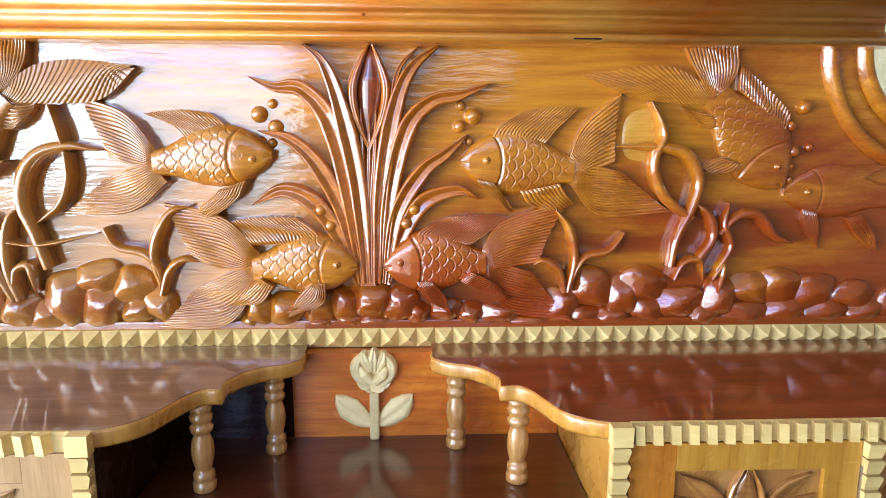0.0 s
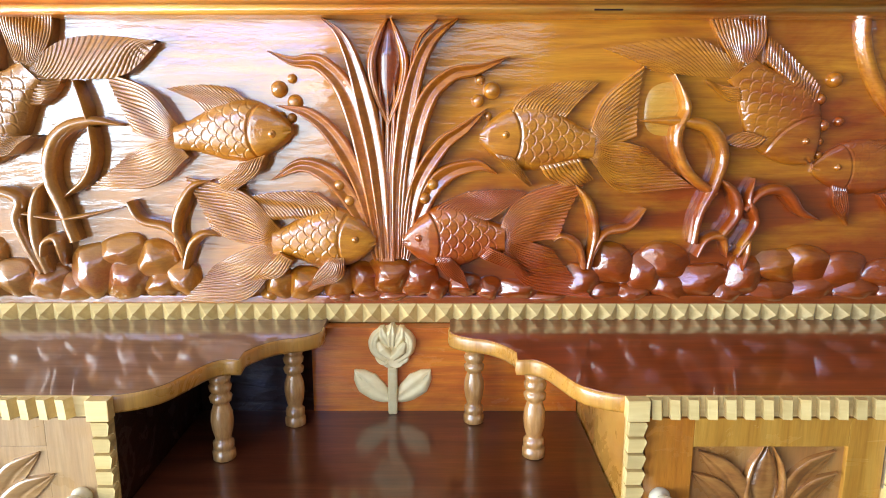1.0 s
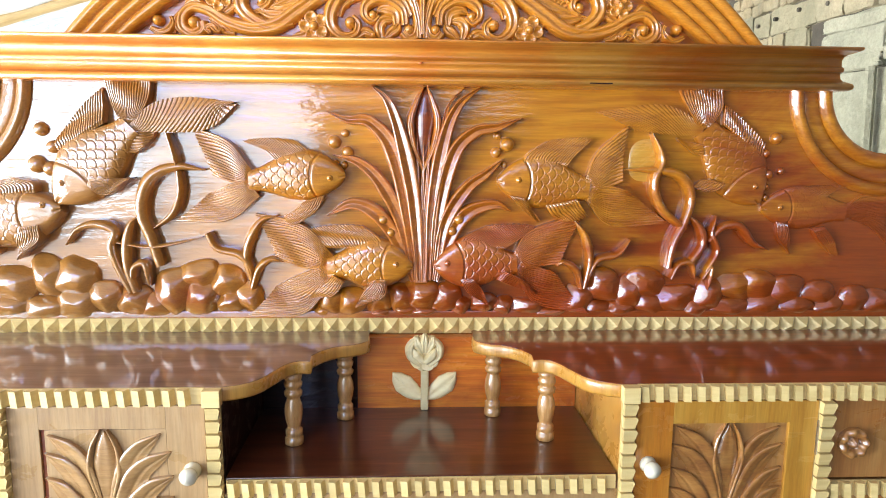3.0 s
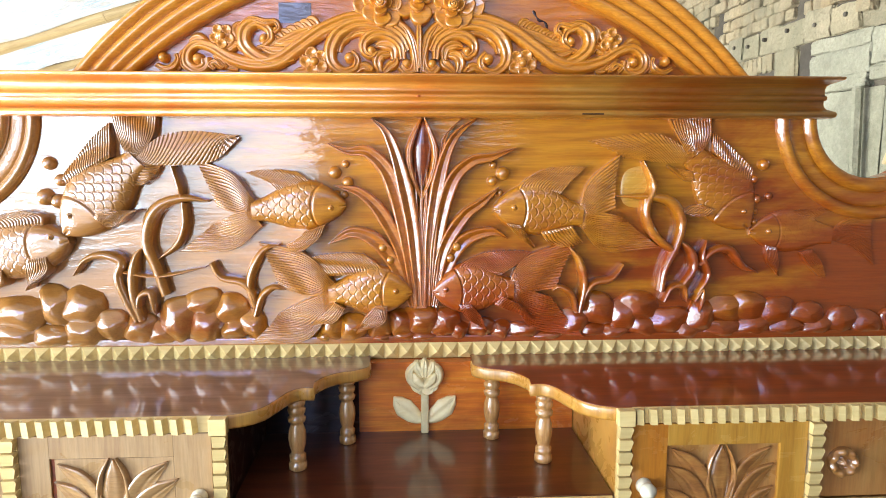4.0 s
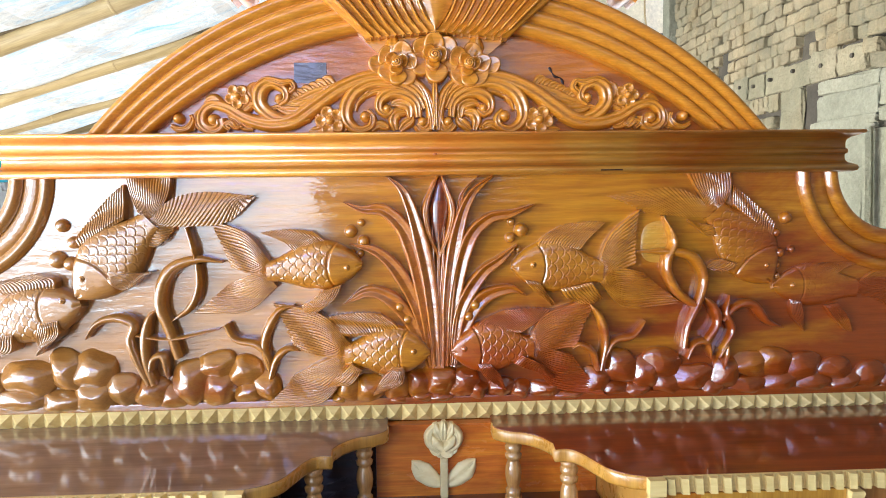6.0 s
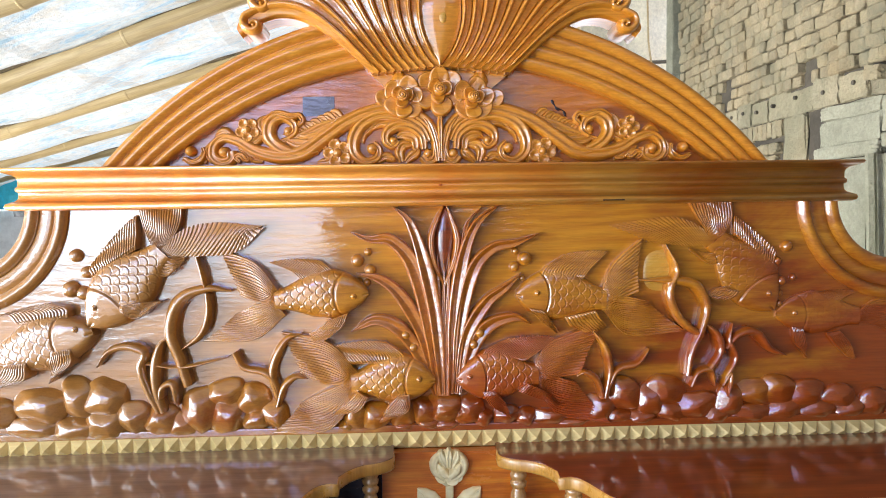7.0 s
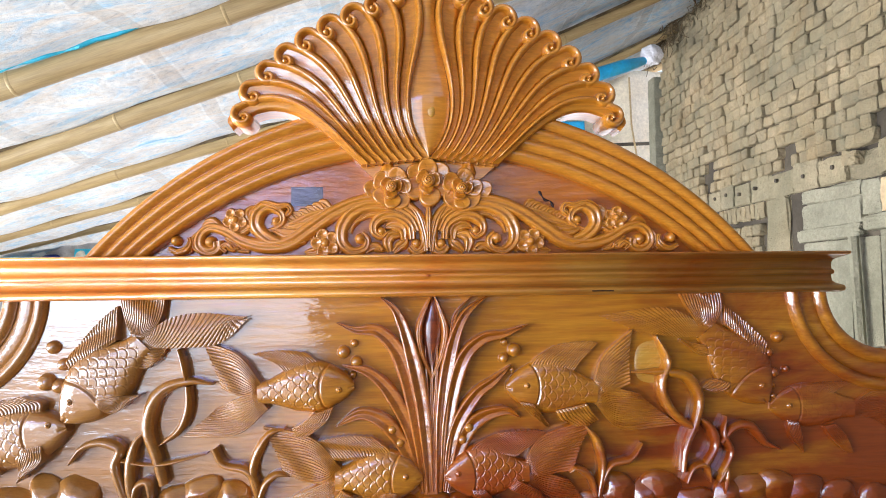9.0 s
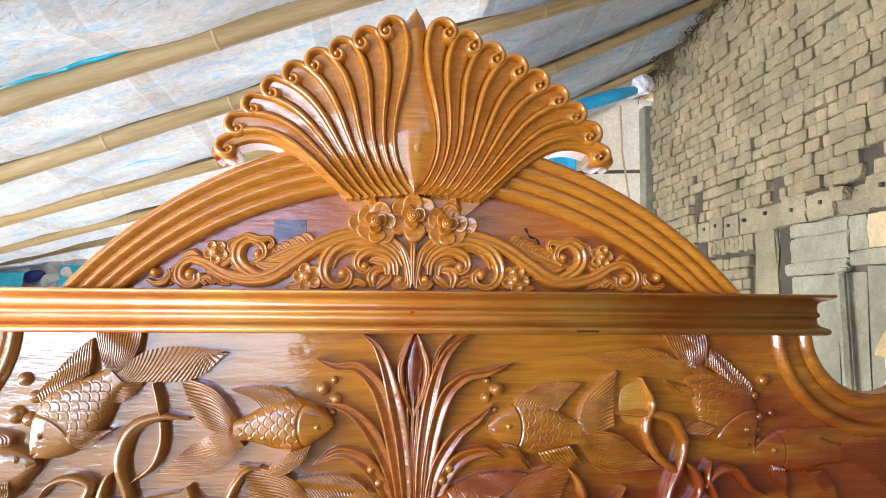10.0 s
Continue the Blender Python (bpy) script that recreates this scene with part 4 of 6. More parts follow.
plant_blade("leaf", 1.8, 0.7, [(3.2, 113), (5.7, 121.2), (9.6, 127.6), (15.6, 129.8), (19.6, 128.3)])
for k, (x0, x1, ztop) in enumerate(((-0.016, -0.030, 1.46), (-0.006, -0.010, 1.44), (0.006, 0.016, 1.44), (0.014, 0.036, 1.45), (0.0, 0.004, 1.43))):
    blade("plant_stalk", [(x0 * 0.7, 1.128), (x0, 1.25), (x1 * 0.8, 1.36), (x1, ztop)], 0.0075, 0.026, PLANT, bed, tip=0.15, base=0.9, vein=0.1)
blade("flower_bud", [(0.003, 1.40), (0.004, 1.44), (0.006, 1.49), (0.008, 1.547)], 0.022, 0.016, SHELF, bed, "pointed dark red carved bud", tip=0.03, base=0.45, vein=0.0, n=40)
for side in (-1, 1):
    blade("bud_sheath", [(0.004, 1.37), (0.004 + side * 0.022, 1.425), (0.005 + side * 0.029, 1.475), (0.006 + side * 0.015, 1.52), (0.008, 1.552)], 0.009, 0.028, PLANT, bed, tip=0.1, base=0.5, vein=0.1)
# ribbons of waterweed
plant_blade("waterweed", 1.1, 1, [(-61.7, 110.8), (-64.1, 116.1), (-65.3, 120.6), (-64.4, 123.8), (-67.9, 125.3), (-71.9, 124.3), (-74.6, 120.9)])
plant_blade("waterweed", 1.4, 1, [(-55.4, 116.4), (-57, 122.1), (-58.8, 127.6), (-57.9, 132.9), (-55.3, 136.1), (-50.5, 137.5), (-45.5, 136.8)])
plant_blade("waterweed", 1.2, 1, [(-60.7, 110.8), (-62.2, 116.1), (-62.1, 121.8), (-61, 125.5), (-59.1, 127.2)])
plant_blade("waterweed", 0.9, 1, [(-50.7, 136.5), (-50.6, 131.9), (-52.3, 127.6), (-56.5, 124.3)])
plant_blade("waterweed", 0.6, 1, [(-52.6, 144.3), (-51.5, 140.4), (-50.7, 136.5)])
plant_blade("waterweed", 0.9, 1, [(-61.4, 113.8), (-60.7, 116.3), (-58.5, 116.8), (-57.7, 112)])
plant_blade("waterweed", 0.5, 1, [(-63.8, 121.5), (-56.6, 120.6), (-46.6, 122.5)])
plant_blade("waterweed", 0.9, 1, [(-45.3, 123.5), (-43.3, 120.2), (-38.7, 118.9), (-36.4, 115.9), (-36.5, 112)])
plant_blade("waterweed", 1.1, 1, [(-36.2, 113.7), (-37.3, 118.1), (-36.4, 122.2), (-33.9, 126.2), (-30.7, 127.2)])
plant_blade("waterweed", 0.9, 1, [(-36.2, 111.6), (-34.7, 115.9), (-32.2, 117.9), (-29.5, 117.4)])
plant_blade("waterweed", 1.1, 1, [(35.9, 111.5), (37, 117.8), (35.8, 123.1), (33.1, 126.7)])
plant_blade("waterweed", 0.9, 1, [(36.4, 113.6), (38.8, 117.8), (43.1, 119), (45.9, 122.3)])
plant_blade("waterweed", 0.9, 1, [(35.4, 111.5), (34.2, 115.4), (31.3, 117.3), (29.6, 116.5)])
plant_blade("waterweed", 1.3, 1, [(54.6, 116.1), (55.5, 121.5), (57.8, 126.7), (58.8, 131.8), (56.5, 136.1), (52.1, 137.4), (43.9, 137.6)])
plant_blade("waterweed", 1.2, 1, [(57.9, 124.9), (53.6, 128), (51, 132.1), (50.6, 135.9), (52, 139.9), (49.5, 145.4)])
plant_blade("waterweed", 1.2, 1, [(59.5, 117.4), (62, 121.3), (61.3, 124.9), (58.5, 127.7)])
plant_blade("waterweed", 1, 1, [(63, 115.3), (65.4, 119.9), (63.9, 123.8), (64.7, 127.7)])
plant_blade("waterweed", 1.1, 1, [(63.2, 122), (66.2, 125.1), (70.1, 125.4), (73.5, 121.7), (77.2, 120.1)])
plant_blade("waterweed", 0.9, 1, [(55.3, 113.7), (56.9, 116.8), (59.8, 117.1), (60.8, 113.5)])
plant_blade("waterweed", 0.9, 1, [(62.4, 113.7), (64.3, 116.3), (63.8, 111)])
# air bubbles and the bed of stones
for x, z, r in ([(-78.9, 144.9, 1.5), (-76.7, 141.3, 1.4), (-80.1, 137.7, 1.9), (-77.5, 136.8, 1.6), (-76.5, 134.2, 1), (-18.5, 142.9, 1.5), (-16.2, 144.7, 0.9), (-15.8, 140.7, 1.4), (-18.3, 138.3, 0.9), (-16.5, 138, 0.9), (-8.2, 126.5, 1.1), (-6.6, 123.7, 1.1)] + [(16.3, 144.5, 0.9), (18.4, 142.7, 1.6), (16, 141, 1.2), (16, 137.9, 0.8), (17.8, 138.4, 0.8), (8.1, 126.6, 1.1), (6.7, 124.1, 1.1), (77.7, 144.6, 1.4), (75.6, 141.3, 1.1), (76.5, 136.8, 1.2), (79.3, 137.5, 0.9), (76.1, 134, 0.9), (76.2, 131.7, 0.8)]):
    dome("bubble", x / 100, z / 100, r / 100, r / 100, r / 80, CARVED, bed, y0=-0.016 if abs(x) < 9 else 0.0, n=8, m=18)
STONES_A = [(-99, 111, 5, 3), (-87.3, 112.3, 5.5, 3.2), (-79.3, 114, 3.5, 4), (-73.8, 113.4, 4.5, 3.8), (-89.1, 107.6, 5, 2.1), (-80.5, 107.1, 4.2, 2.2), (-73.9, 108.1, 4.2, 2.8), (-67.8, 109.5, 3.2, 3.2), (-61.8, 108.7, 3.2, 3), (-57.2, 107.6, 3, 2.2), (-53.4, 110.7, 3.5, 4.5), (-47.9, 114.4, 3.5, 2.8), (-47.6, 109.1, 3.2, 3.5), (-41.7, 112.9, 3, 3.2), (-41, 108.3, 2.8, 2.2), (-37.3, 109.3, 2.8, 2.8)]
STONES_B = [(-25.8, 108.5, 3.5, 2.2), (-19.6, 108.6, 2.5, 2.8), (-21.5, 106.3, 1.8, 1.1), (-15.2, 108.4, 2.8, 2.8), (-8.9, 108.8, 2.5, 2.8), (-8.7, 105.9, 2.2, 1), (-4.5, 109.1, 2.5, 2.8), (-3.3, 106.2, 2.5, 1.1), (0.5, 109.7, 3.5, 3.2), (0.9, 106.1, 2.8, 1.1), (5.6, 109.2, 3, 2.8), (8.8, 107.4, 1.8, 1.8), (13.9, 108, 2.5, 2), (18.4, 107.3, 2, 2), (23.5, 107.2, 3.5, 1.8), (29.3, 105.9, 3.5, 1.1)]
STONES_C = [(35.1, 108.6, 2.8, 3.2), (40.8, 112, 3.5, 3.2), (39.4, 106.8, 2.8, 1.5), (46.7, 110.6, 3, 3.2), (45.1, 106.4, 2.8, 1.5), (49.9, 112.5, 3.8, 3.2), (51.4, 107.5, 3.2, 2), (57.2, 109, 3.8, 2.8), (61.9, 106.5, 2.8, 1.8), (64.7, 109.7, 3, 3.2), (69.8, 106.8, 3.8, 1.9), (70.9, 111.7, 4.2, 2.5), (76.2, 112, 3.8, 3), (77.8, 107.2, 3.2, 2.2), (82.9, 110.9, 3.8, 2.8), (85.8, 106.9, 3.8, 2), (90.3, 110.2, 3.2, 2.5), (93.2, 107.1, 3.2, 2.2), (98.4, 108.6, 3.2, 2.8), (104.6, 107.8, 3.5, 2.5), (112.7, 108, 4.2, 2.8)]
for k, (x, z, rx, rz) in enumerate(STONES_A + STONES_B + STONES_C):
    low = 1.0 if x < 32 else 0.74
    dome("stone", x / 100, z / 100, rx / 83, rz / 83, low * (0.015 + 0.0058 * min(rx, rz)), CARVED, bed, seed=k, lumpy=0.14, n=12, m=26, square=2.5, chip=0.012, cuts=4)
box_part("ground_strip", (-1.28, 1.28, -0.012, 0.002, 1.046, 1.062), CARVED, bed, "", 0.003)


# ---- carvings of the lunette and the crest ----
def scroll_pair(half, base, tip, points):
    for side in (-1, 1):
        blade("scroll", [(side * -x, z) for x, z in cm(points)], half / 100 * 1.2, 0.028, FRAME, bed, tip=tip, base=base, vein=0.3, n=24 + 6 * len(points), m=13)


def leaf_pair(half, points):
    for side in (-1, 1):
        blade("scroll_leaf", [(side * -x, z) for x, z in cm(points)], half / 100 * 1.15, 0.019, FRAME, bed, tip=0.12, base=0.5, vein=0.4, n=26, m=11)


scroll_pair(1.5, 0.6, 0.75, [(-4, 165.5), (-2.8, 164.3), (-1.3, 165), (-0.8, 168), (-2, 171.6), (-4.9, 174.3), (-8.5, 175.4), (-14.4, 175.2), (-20.2, 172.9), (-25.5, 169.3), (-29.9, 166.4), (-34.8, 165.7), (-39.6, 166.9), (-43.4, 169.1), (-46.5, 169.8), (-48.6, 168.2), (-48.8, 165.8), (-46.9, 164.5), (-45, 165.3), (-45.1, 166.8)])
scroll_pair(1.35, 0.55, 0.5, [(-2.5, 168.7), (-4.4, 171.9), (-8.3, 173.8), (-12.6, 174.3), (-16.6, 172.6), (-18.7, 169.4), (-18.6, 166.3), (-16.4, 164.4), (-13.8, 165.1), (-13.3, 167), (-14.5, 168.3)])
scroll_pair(1.15, 0.6, 0.5, [(-3.5, 167), (-4, 169.9), (-6.4, 171.8), (-9.3, 172.1), (-11.5, 170.7), (-11.8, 168.7), (-10.4, 167.6), (-9.1, 168.7)])
scroll_pair(1.35, 0.55, 0.5, [(-26.5, 167), (-30.5, 166.1), (-34.4, 167.4), (-36.8, 169.9), (-36.5, 172.8), (-34.1, 174.2), (-31.7, 172.9), (-31.3, 171), (-32.7, 169.8)])
scroll_pair(0.8, 0.5, 0.6, [(-37.9, 173.4), (-35.3, 174.9), (-32.2, 174.2), (-30.3, 174.4), (-29.6, 173.2), (-30.6, 172.2)])
scroll_pair(0.8, 0.6, 0.5, [(-55.1, 165.4), (-53.4, 164.6), (-51.6, 165.1), (-50.7, 166.5), (-51, 167.7)])
scroll_pair(0.7, 0.7, 0.3, [(-43.1, 164.6), (-44, 165.5), (-42.9, 166), (-41.7, 165), (-40.7, 165.7)])
leaf_pair(1.3, [(-5.3, 167), (-5.7, 169.3), (-7.9, 170.1), (-9.6, 169.4)])
leaf_pair(1.2, [(-8.4, 164.3), (-8.9, 166.5), (-7.9, 167.9), (-5.7, 167.9)])
leaf_pair(1.1, [(-7.6, 164.2), (-6.4, 165.4), (-5.2, 166.3), (-4.8, 167.5)])
leaf_pair(1, [(-13.7, 164.3), (-12, 165.5), (-10.5, 165), (-9.3, 164.5)])
leaf_pair(1.2, [(-25.9, 167.9), (-28.9, 168.5), (-31.3, 168.6), (-33.9, 169.6)])
leaf_pair(1.2, [(-24.1, 171), (-27, 170), (-29.1, 169.5), (-31.3, 170.3)])
leaf_pair(1, [(-14.9, 171.4), (-13.2, 172.6), (-11, 172.9), (-9.5, 172.6)])
leaf_pair(1, [(-17.1, 168.4), (-16.6, 170.4), (-15.1, 171.7), (-13.4, 171.9)])
leaf_pair(1.3, [(-39.4, 170), (-37.7, 171), (-38.4, 172.9), (-37, 174.6)])
leaf_pair(1.2, [(-43.9, 168.7), (-45.1, 169.9), (-46.5, 170.9), (-48.4, 170.3)])
leaf_pair(1, [(-49, 164.6), (-49.8, 166), (-49.6, 167.7), (-48.6, 169.1)])
leaf_pair(0.9, [(-50.4, 164.6), (-51.1, 165.3), (-50.5, 166.5), (-49.6, 167.2)])
leaf_pair(1.2, [(-25.1, 167.6), (-23.8, 165.6), (-24.5, 164.4), (-26.9, 164.4)])
leaf_pair(1, [(-19.5, 164.3), (-18.8, 165.3), (-19.3, 167.5), (-20.7, 168.7)])
leaf_pair(0.9, [(-38.4, 164.7), (-40.3, 165.2), (-42, 166.7), (-43.7, 167.5)])
leaf_pair(1, [(-37.3, 168.6), (-38.4, 169.8), (-40.3, 168.8), (-41.5, 168.1)])
for x, z, r in [(-2.7, 166, 1.22), (-14.8, 167.2, 1.34), (-10.2, 168.8, 1.1), (-32.7, 171.1, 1.1), (-46.5, 166.7, 1.34), (-53.7, 167, 1.22), (-30.3, 173, 0.61), (-42.5, 165.1, 0.61), (-40.7, 165.1, 0.61), (-10.1, 164.9, 0.61)]:
    for side in (-1, 1):
        dome("scroll_ball", side * -x / 100, z / 100, r / 100, r / 100, 0.012 + r / 90, FRAME, bed, n=8, m=18)
for side in (-1, 1):
    for k in range(8):
        u = k / 7
        x, z = 0.218 + 0.100 * u, 1.748 - 0.046 * u
        blade("scroll_frond", [(side * (x - 0.006), z - 0.016), (side * x, z - 0.004), (side * (x + 0.010), z + 0.004), (side * (x + 0.022), z + 0.003)], 0.0098, 0.014 + 0.0015 * (k % 2), FRAME, bed, tip=0.05, base=0.9, vein=0.45, n=16, m=9)
    blade("scroll_leaf", [(side * 0.345, 1.690), (side * 0.30, 1.700), (side * 0.25, 1.722), (side * 0.205, 1.742)], 0.014, 0.017, FRAME, bed, tip=0.3, base=0.4, vein=0.3)


def cupped(name, x, z, rx, rz, low, high, mat, parent, y0=0.0, turn=0.0, frill=0.0):
    """A round petal, hollow in the middle and raised towards its rim."""
    r = np.array([0.02, 0.2, 0.4, 0.55, 0.7, 0.82, 0.91, 0.97, 1.0])[:, None]
    a = np.linspace(0, 2 * math.pi, 33)[None, :]
    wide = 1 + frill * np.cos(3 * a + 1.0)
    u, v = rx * r * wide * np.cos(a), rz * r * wide * np.sin(a)
    W = low + (high - low) * np.sin(np.clip(r / 0.8, 0, 1) * math.pi / 2) ** 2 - 0.5 * high * np.clip((r - 0.78) / 0.22, 0, 1) ** 2 + 0.0006 * np.cos(9 * a) * r
    return relief(name, x + u * math.cos(turn) - v * math.sin(turn), z + u * math.sin(turn) + v * math.cos(turn), W, mat, parent, y0=y0)


def spiral_heart(name, x, z, r, low, high, mat, parent, y0=0.0, turn=0.0):
    """The rolled heart of a rose: a dome with a spiral cut."""
    rr = np.linspace(0.01, 1, 22)[:, None]
    a = np.linspace(0, 2 * math.pi, 41)[None, :]
    wind = (2.3 * rr + (a + turn) / (2 * math.pi)) % 1.0
    W = low + (high - low) * np.sqrt(np.clip(1 - (0.96 * rr) ** 2, 0, 1)) - 0.30 * (high - low) * np.exp(-((wind - 0.5) / 0.16) ** 2) * np.clip(rr / 0.15, 0, 1) * np.clip((1 - rr) / 0.1, 0, 1)
    return relief(name, x + r * rr * np.cos(a), z + r * rr * np.sin(a), W, mat, parent, y0=y0)


def flower(x, z, r, turn=0.0):
    """A five-petalled carved rosette with a round heart."""
    heart = dome("flower", x, z, r * 0.40, r * 0.40, 0.030, FRAME, bed, n=8, m=18)
    for k in range(5):
        a = turn + 2 * math.pi * k / 5
        cupped("petal", x + 0.62 * r * math.cos(a), z + 0.62 * r * math.sin(a), r * 0.46, r * 0.50, 0.015 + 0.001 * (k % 2), 0.020 + 0.001 * (k % 2), FRAME, heart, turn=a, frill=0.04)


def petal_fan(x, z, r, height, mat, parent, turn, y0=0.0):
    """A rounded petal that rises from its root towards a rolled outer edge, with fine cuts fanning outwards."""
    rr = np.array([0.02, 0.25, 0.45, 0.62, 0.76, 0.86, 0.93, 0.98, 1.0])[:, None]
    a = np.linspace(0, 2 * math.pi, 37)[None, :]
    out = np.cos(a)
    wide = 1 + 0.05 * np.cos(3 * a + 3 * x * 100)
    u, v = r * rr * wide * np.cos(a), r * 1.08 * rr * wide * np.sin(a)
    W = height * (0.72 + 0.28 * rr * np.clip(0.35 + 0.65 * out, -0.4, 1)) - 0.55 * height * np.clip((rr - 0.80) / 0.20, 0, 1) ** 2.2
    W = W - 0.0012 * np.clip(np.sin(5.5 * np.arctan2(v, u + 1.1 * r) * 2.2), 0.55, 1) * np.clip(rr / 0.3, 0, 1) * np.clip((0.9 - rr) / 0.15, 0, 1)
    return relief("petal", x + u * math.cos(turn) - v * math.sin(turn), z + u * math.sin(turn) + v * math.cos(turn), W, mat, parent, y0=y0)


def crest_rose(x, z, r, turn, petals):
    """A full rose at the foot of the shell: wide flat petals round a rolled heart."""
    heart = spiral_heart("flower", x, z, r * 0.36, 0.044, 0.058, FRAME, bed, turn=turn)
    for k, (dx, dz, s) in enumerate(petals):
        a = math.atan2(dz, dx)
        petal_fan(x + dx * r, z + dz * r, r * s * 1.10, 0.029 + 0.004 * (k % 3), FRAME, heart, a)
    for k in range(3):
        a = turn + 2.1 * k
        petal_fan(x + 0.36 * r * math.cos(a), z + 0.36 * r * math.sin(a), r * 0.42, 0.042 + 0.003 * k, FRAME, heart, a)


part("shell_foot", prism(bmesh.new(), [(-0.075, 1.775), (0.075, 1.775), (0.120, 1.805), (0.158, 1.838), (-0.158, 1.838), (-0.120, 1.805)], -0.013, 0.02, "y"), FRAME, bed)
ROSES = [(-7.4, 178.1, 4.63415), (-0.1, 179.4, 4.87805), (7.3, 178.2, 4.63415), (-41.3, 171.4, 2.56098), (-22.2, 166.3, 3.04878)]
for k, (x, z, r) in enumerate(ROSES[3:]):
    for side in (-1, 1):
        flower(side * x / 100, z / 100, r / 100, 0.5 + k + 0.4 * side)
(ax, az, _r), (bx, bz, _r), (cx, cz, _r) = [(x / 100, z / 100, r) for x, z, r in ROSES[:3]]
crest_rose(ax - 0.006, az, 0.034, 0.4, ((0.55, -0.66, 0.66), (-0.50, -0.50, 0.62), (0.05, -0.80, 0.52), (-0.55, 0.42, 0.60), (0.35, 0.72, 0.60), (0.80, 0.10, 0.50), (-1.20, -0.05, 0.52)))
crest_rose(bx, bz, 0.038, 2.4, ((0.80, -0.20, 0.60), (-0.75, -0.35, 0.60), (0.10, -0.82, 0.58), (-0.60, 0.50, 0.58), (0.62, 0.50, 0.62), (0.0, 0.78, 0.54)))
crest_rose(cx - 0.002, cz - 0.004, 0.034, 4.4, ((0.60, -0.55, 0.66), (-0.50, -0.62, 0.60), (-0.62, 0.45, 0.58), (0.25, 0.75, 0.58), (0.85, 0.10, 0.54), (0.05, -0.82, 0.50), (1.45, 0.0, 0.54)))
for side in (-1, 1):
    blade("flower_leaf", [(side * 0.070, 1.79), (side * 0.085, 1.815), (side * 0.088, 1.84)], 0.022, 0.026, FRAME, bed, base=0.8, tip=0.6, vein=0.1)
    blade("flower_leaf", [(side * 0.10, 1.752), (side * 0.122, 1.756), (side * 0.142, 1.770)], 0.014, 0.018, FRAME, bed, vein=0.4)
    blade("middle_stalk", [(side * 0.006, 1.643), (side * 0.010, 1.68), (side * 0.022, 1.72), (side * 0.046, 1.752)], 0.009, 0.027, FRAME, bed, tip=0.6, base=0.8, vein=0.2)
blade("middle_stalk", [(0.0, 1.65), (0.0, 1.69), (0.0, 1.73), (0.0, 1.77)], 0.008, 0.032, FRAME, bed, tip=0.8, base=0.6, vein=0.2)


def bezier(p0, p1, p2, p3, n):
    u = np.linspace(0, 1, n)[:, None]
    return (1 - u) ** 3 * np.array(p0) + 3 * u * (1 - u) ** 2 * np.array(p1) + 3 * u * u * (1 - u) * np.array(p2) + u ** 3 * np.array(p3)


LOBES = 9
RIM = curve_through([(0.020, 2.190), (0.088, 2.164), (0.197, 2.122), (0.296, 2.064), (0.372, 1.994), (0.412, 1.902)], LOBES + 1)


def crest_rib(f):
    """The groove between two flutes, from the foot of the shell to its rim; f runs from the middle to the outermost."""
    def mix(a, b):
        return tuple(p + (q - p) * f for p, q in zip(a, b))
    tip = RIM[min(int(round(f * LOBES)), LOBES)]
    return bezier((0.148 * f, 1.842 - 0.014 * f), mix((0.105, 1.955), (0.232, 1.902)), mix((-0.010, 2.08), (0.318, 1.992)), tip, 56)


def ribbon(name, c, half, base, top, mat, parent, m=11):
    """A rounded strip along a curve; its half width, foot and crown are given place by place."""
    d = np.gradient(c, axis=0)
    d /= np.linalg.norm(d, axis=1)[:, None] + 1e-9
    q = np.linspace(-1, 1, m)
    X = c[:, 0:1] - d[:, 1:2] * half[:, None] * q
    Z = c[:, 1:2] + d[:, 0:1] * half[:, None] * q
    crown = np.sqrt(np.clip(1 - (0.97 * q) ** 2, 0, 1))[None, :]
    return relief(name, X, Z, base[:, None] + (top - base)[:, None] * crown, mat, parent, sink=0.012)


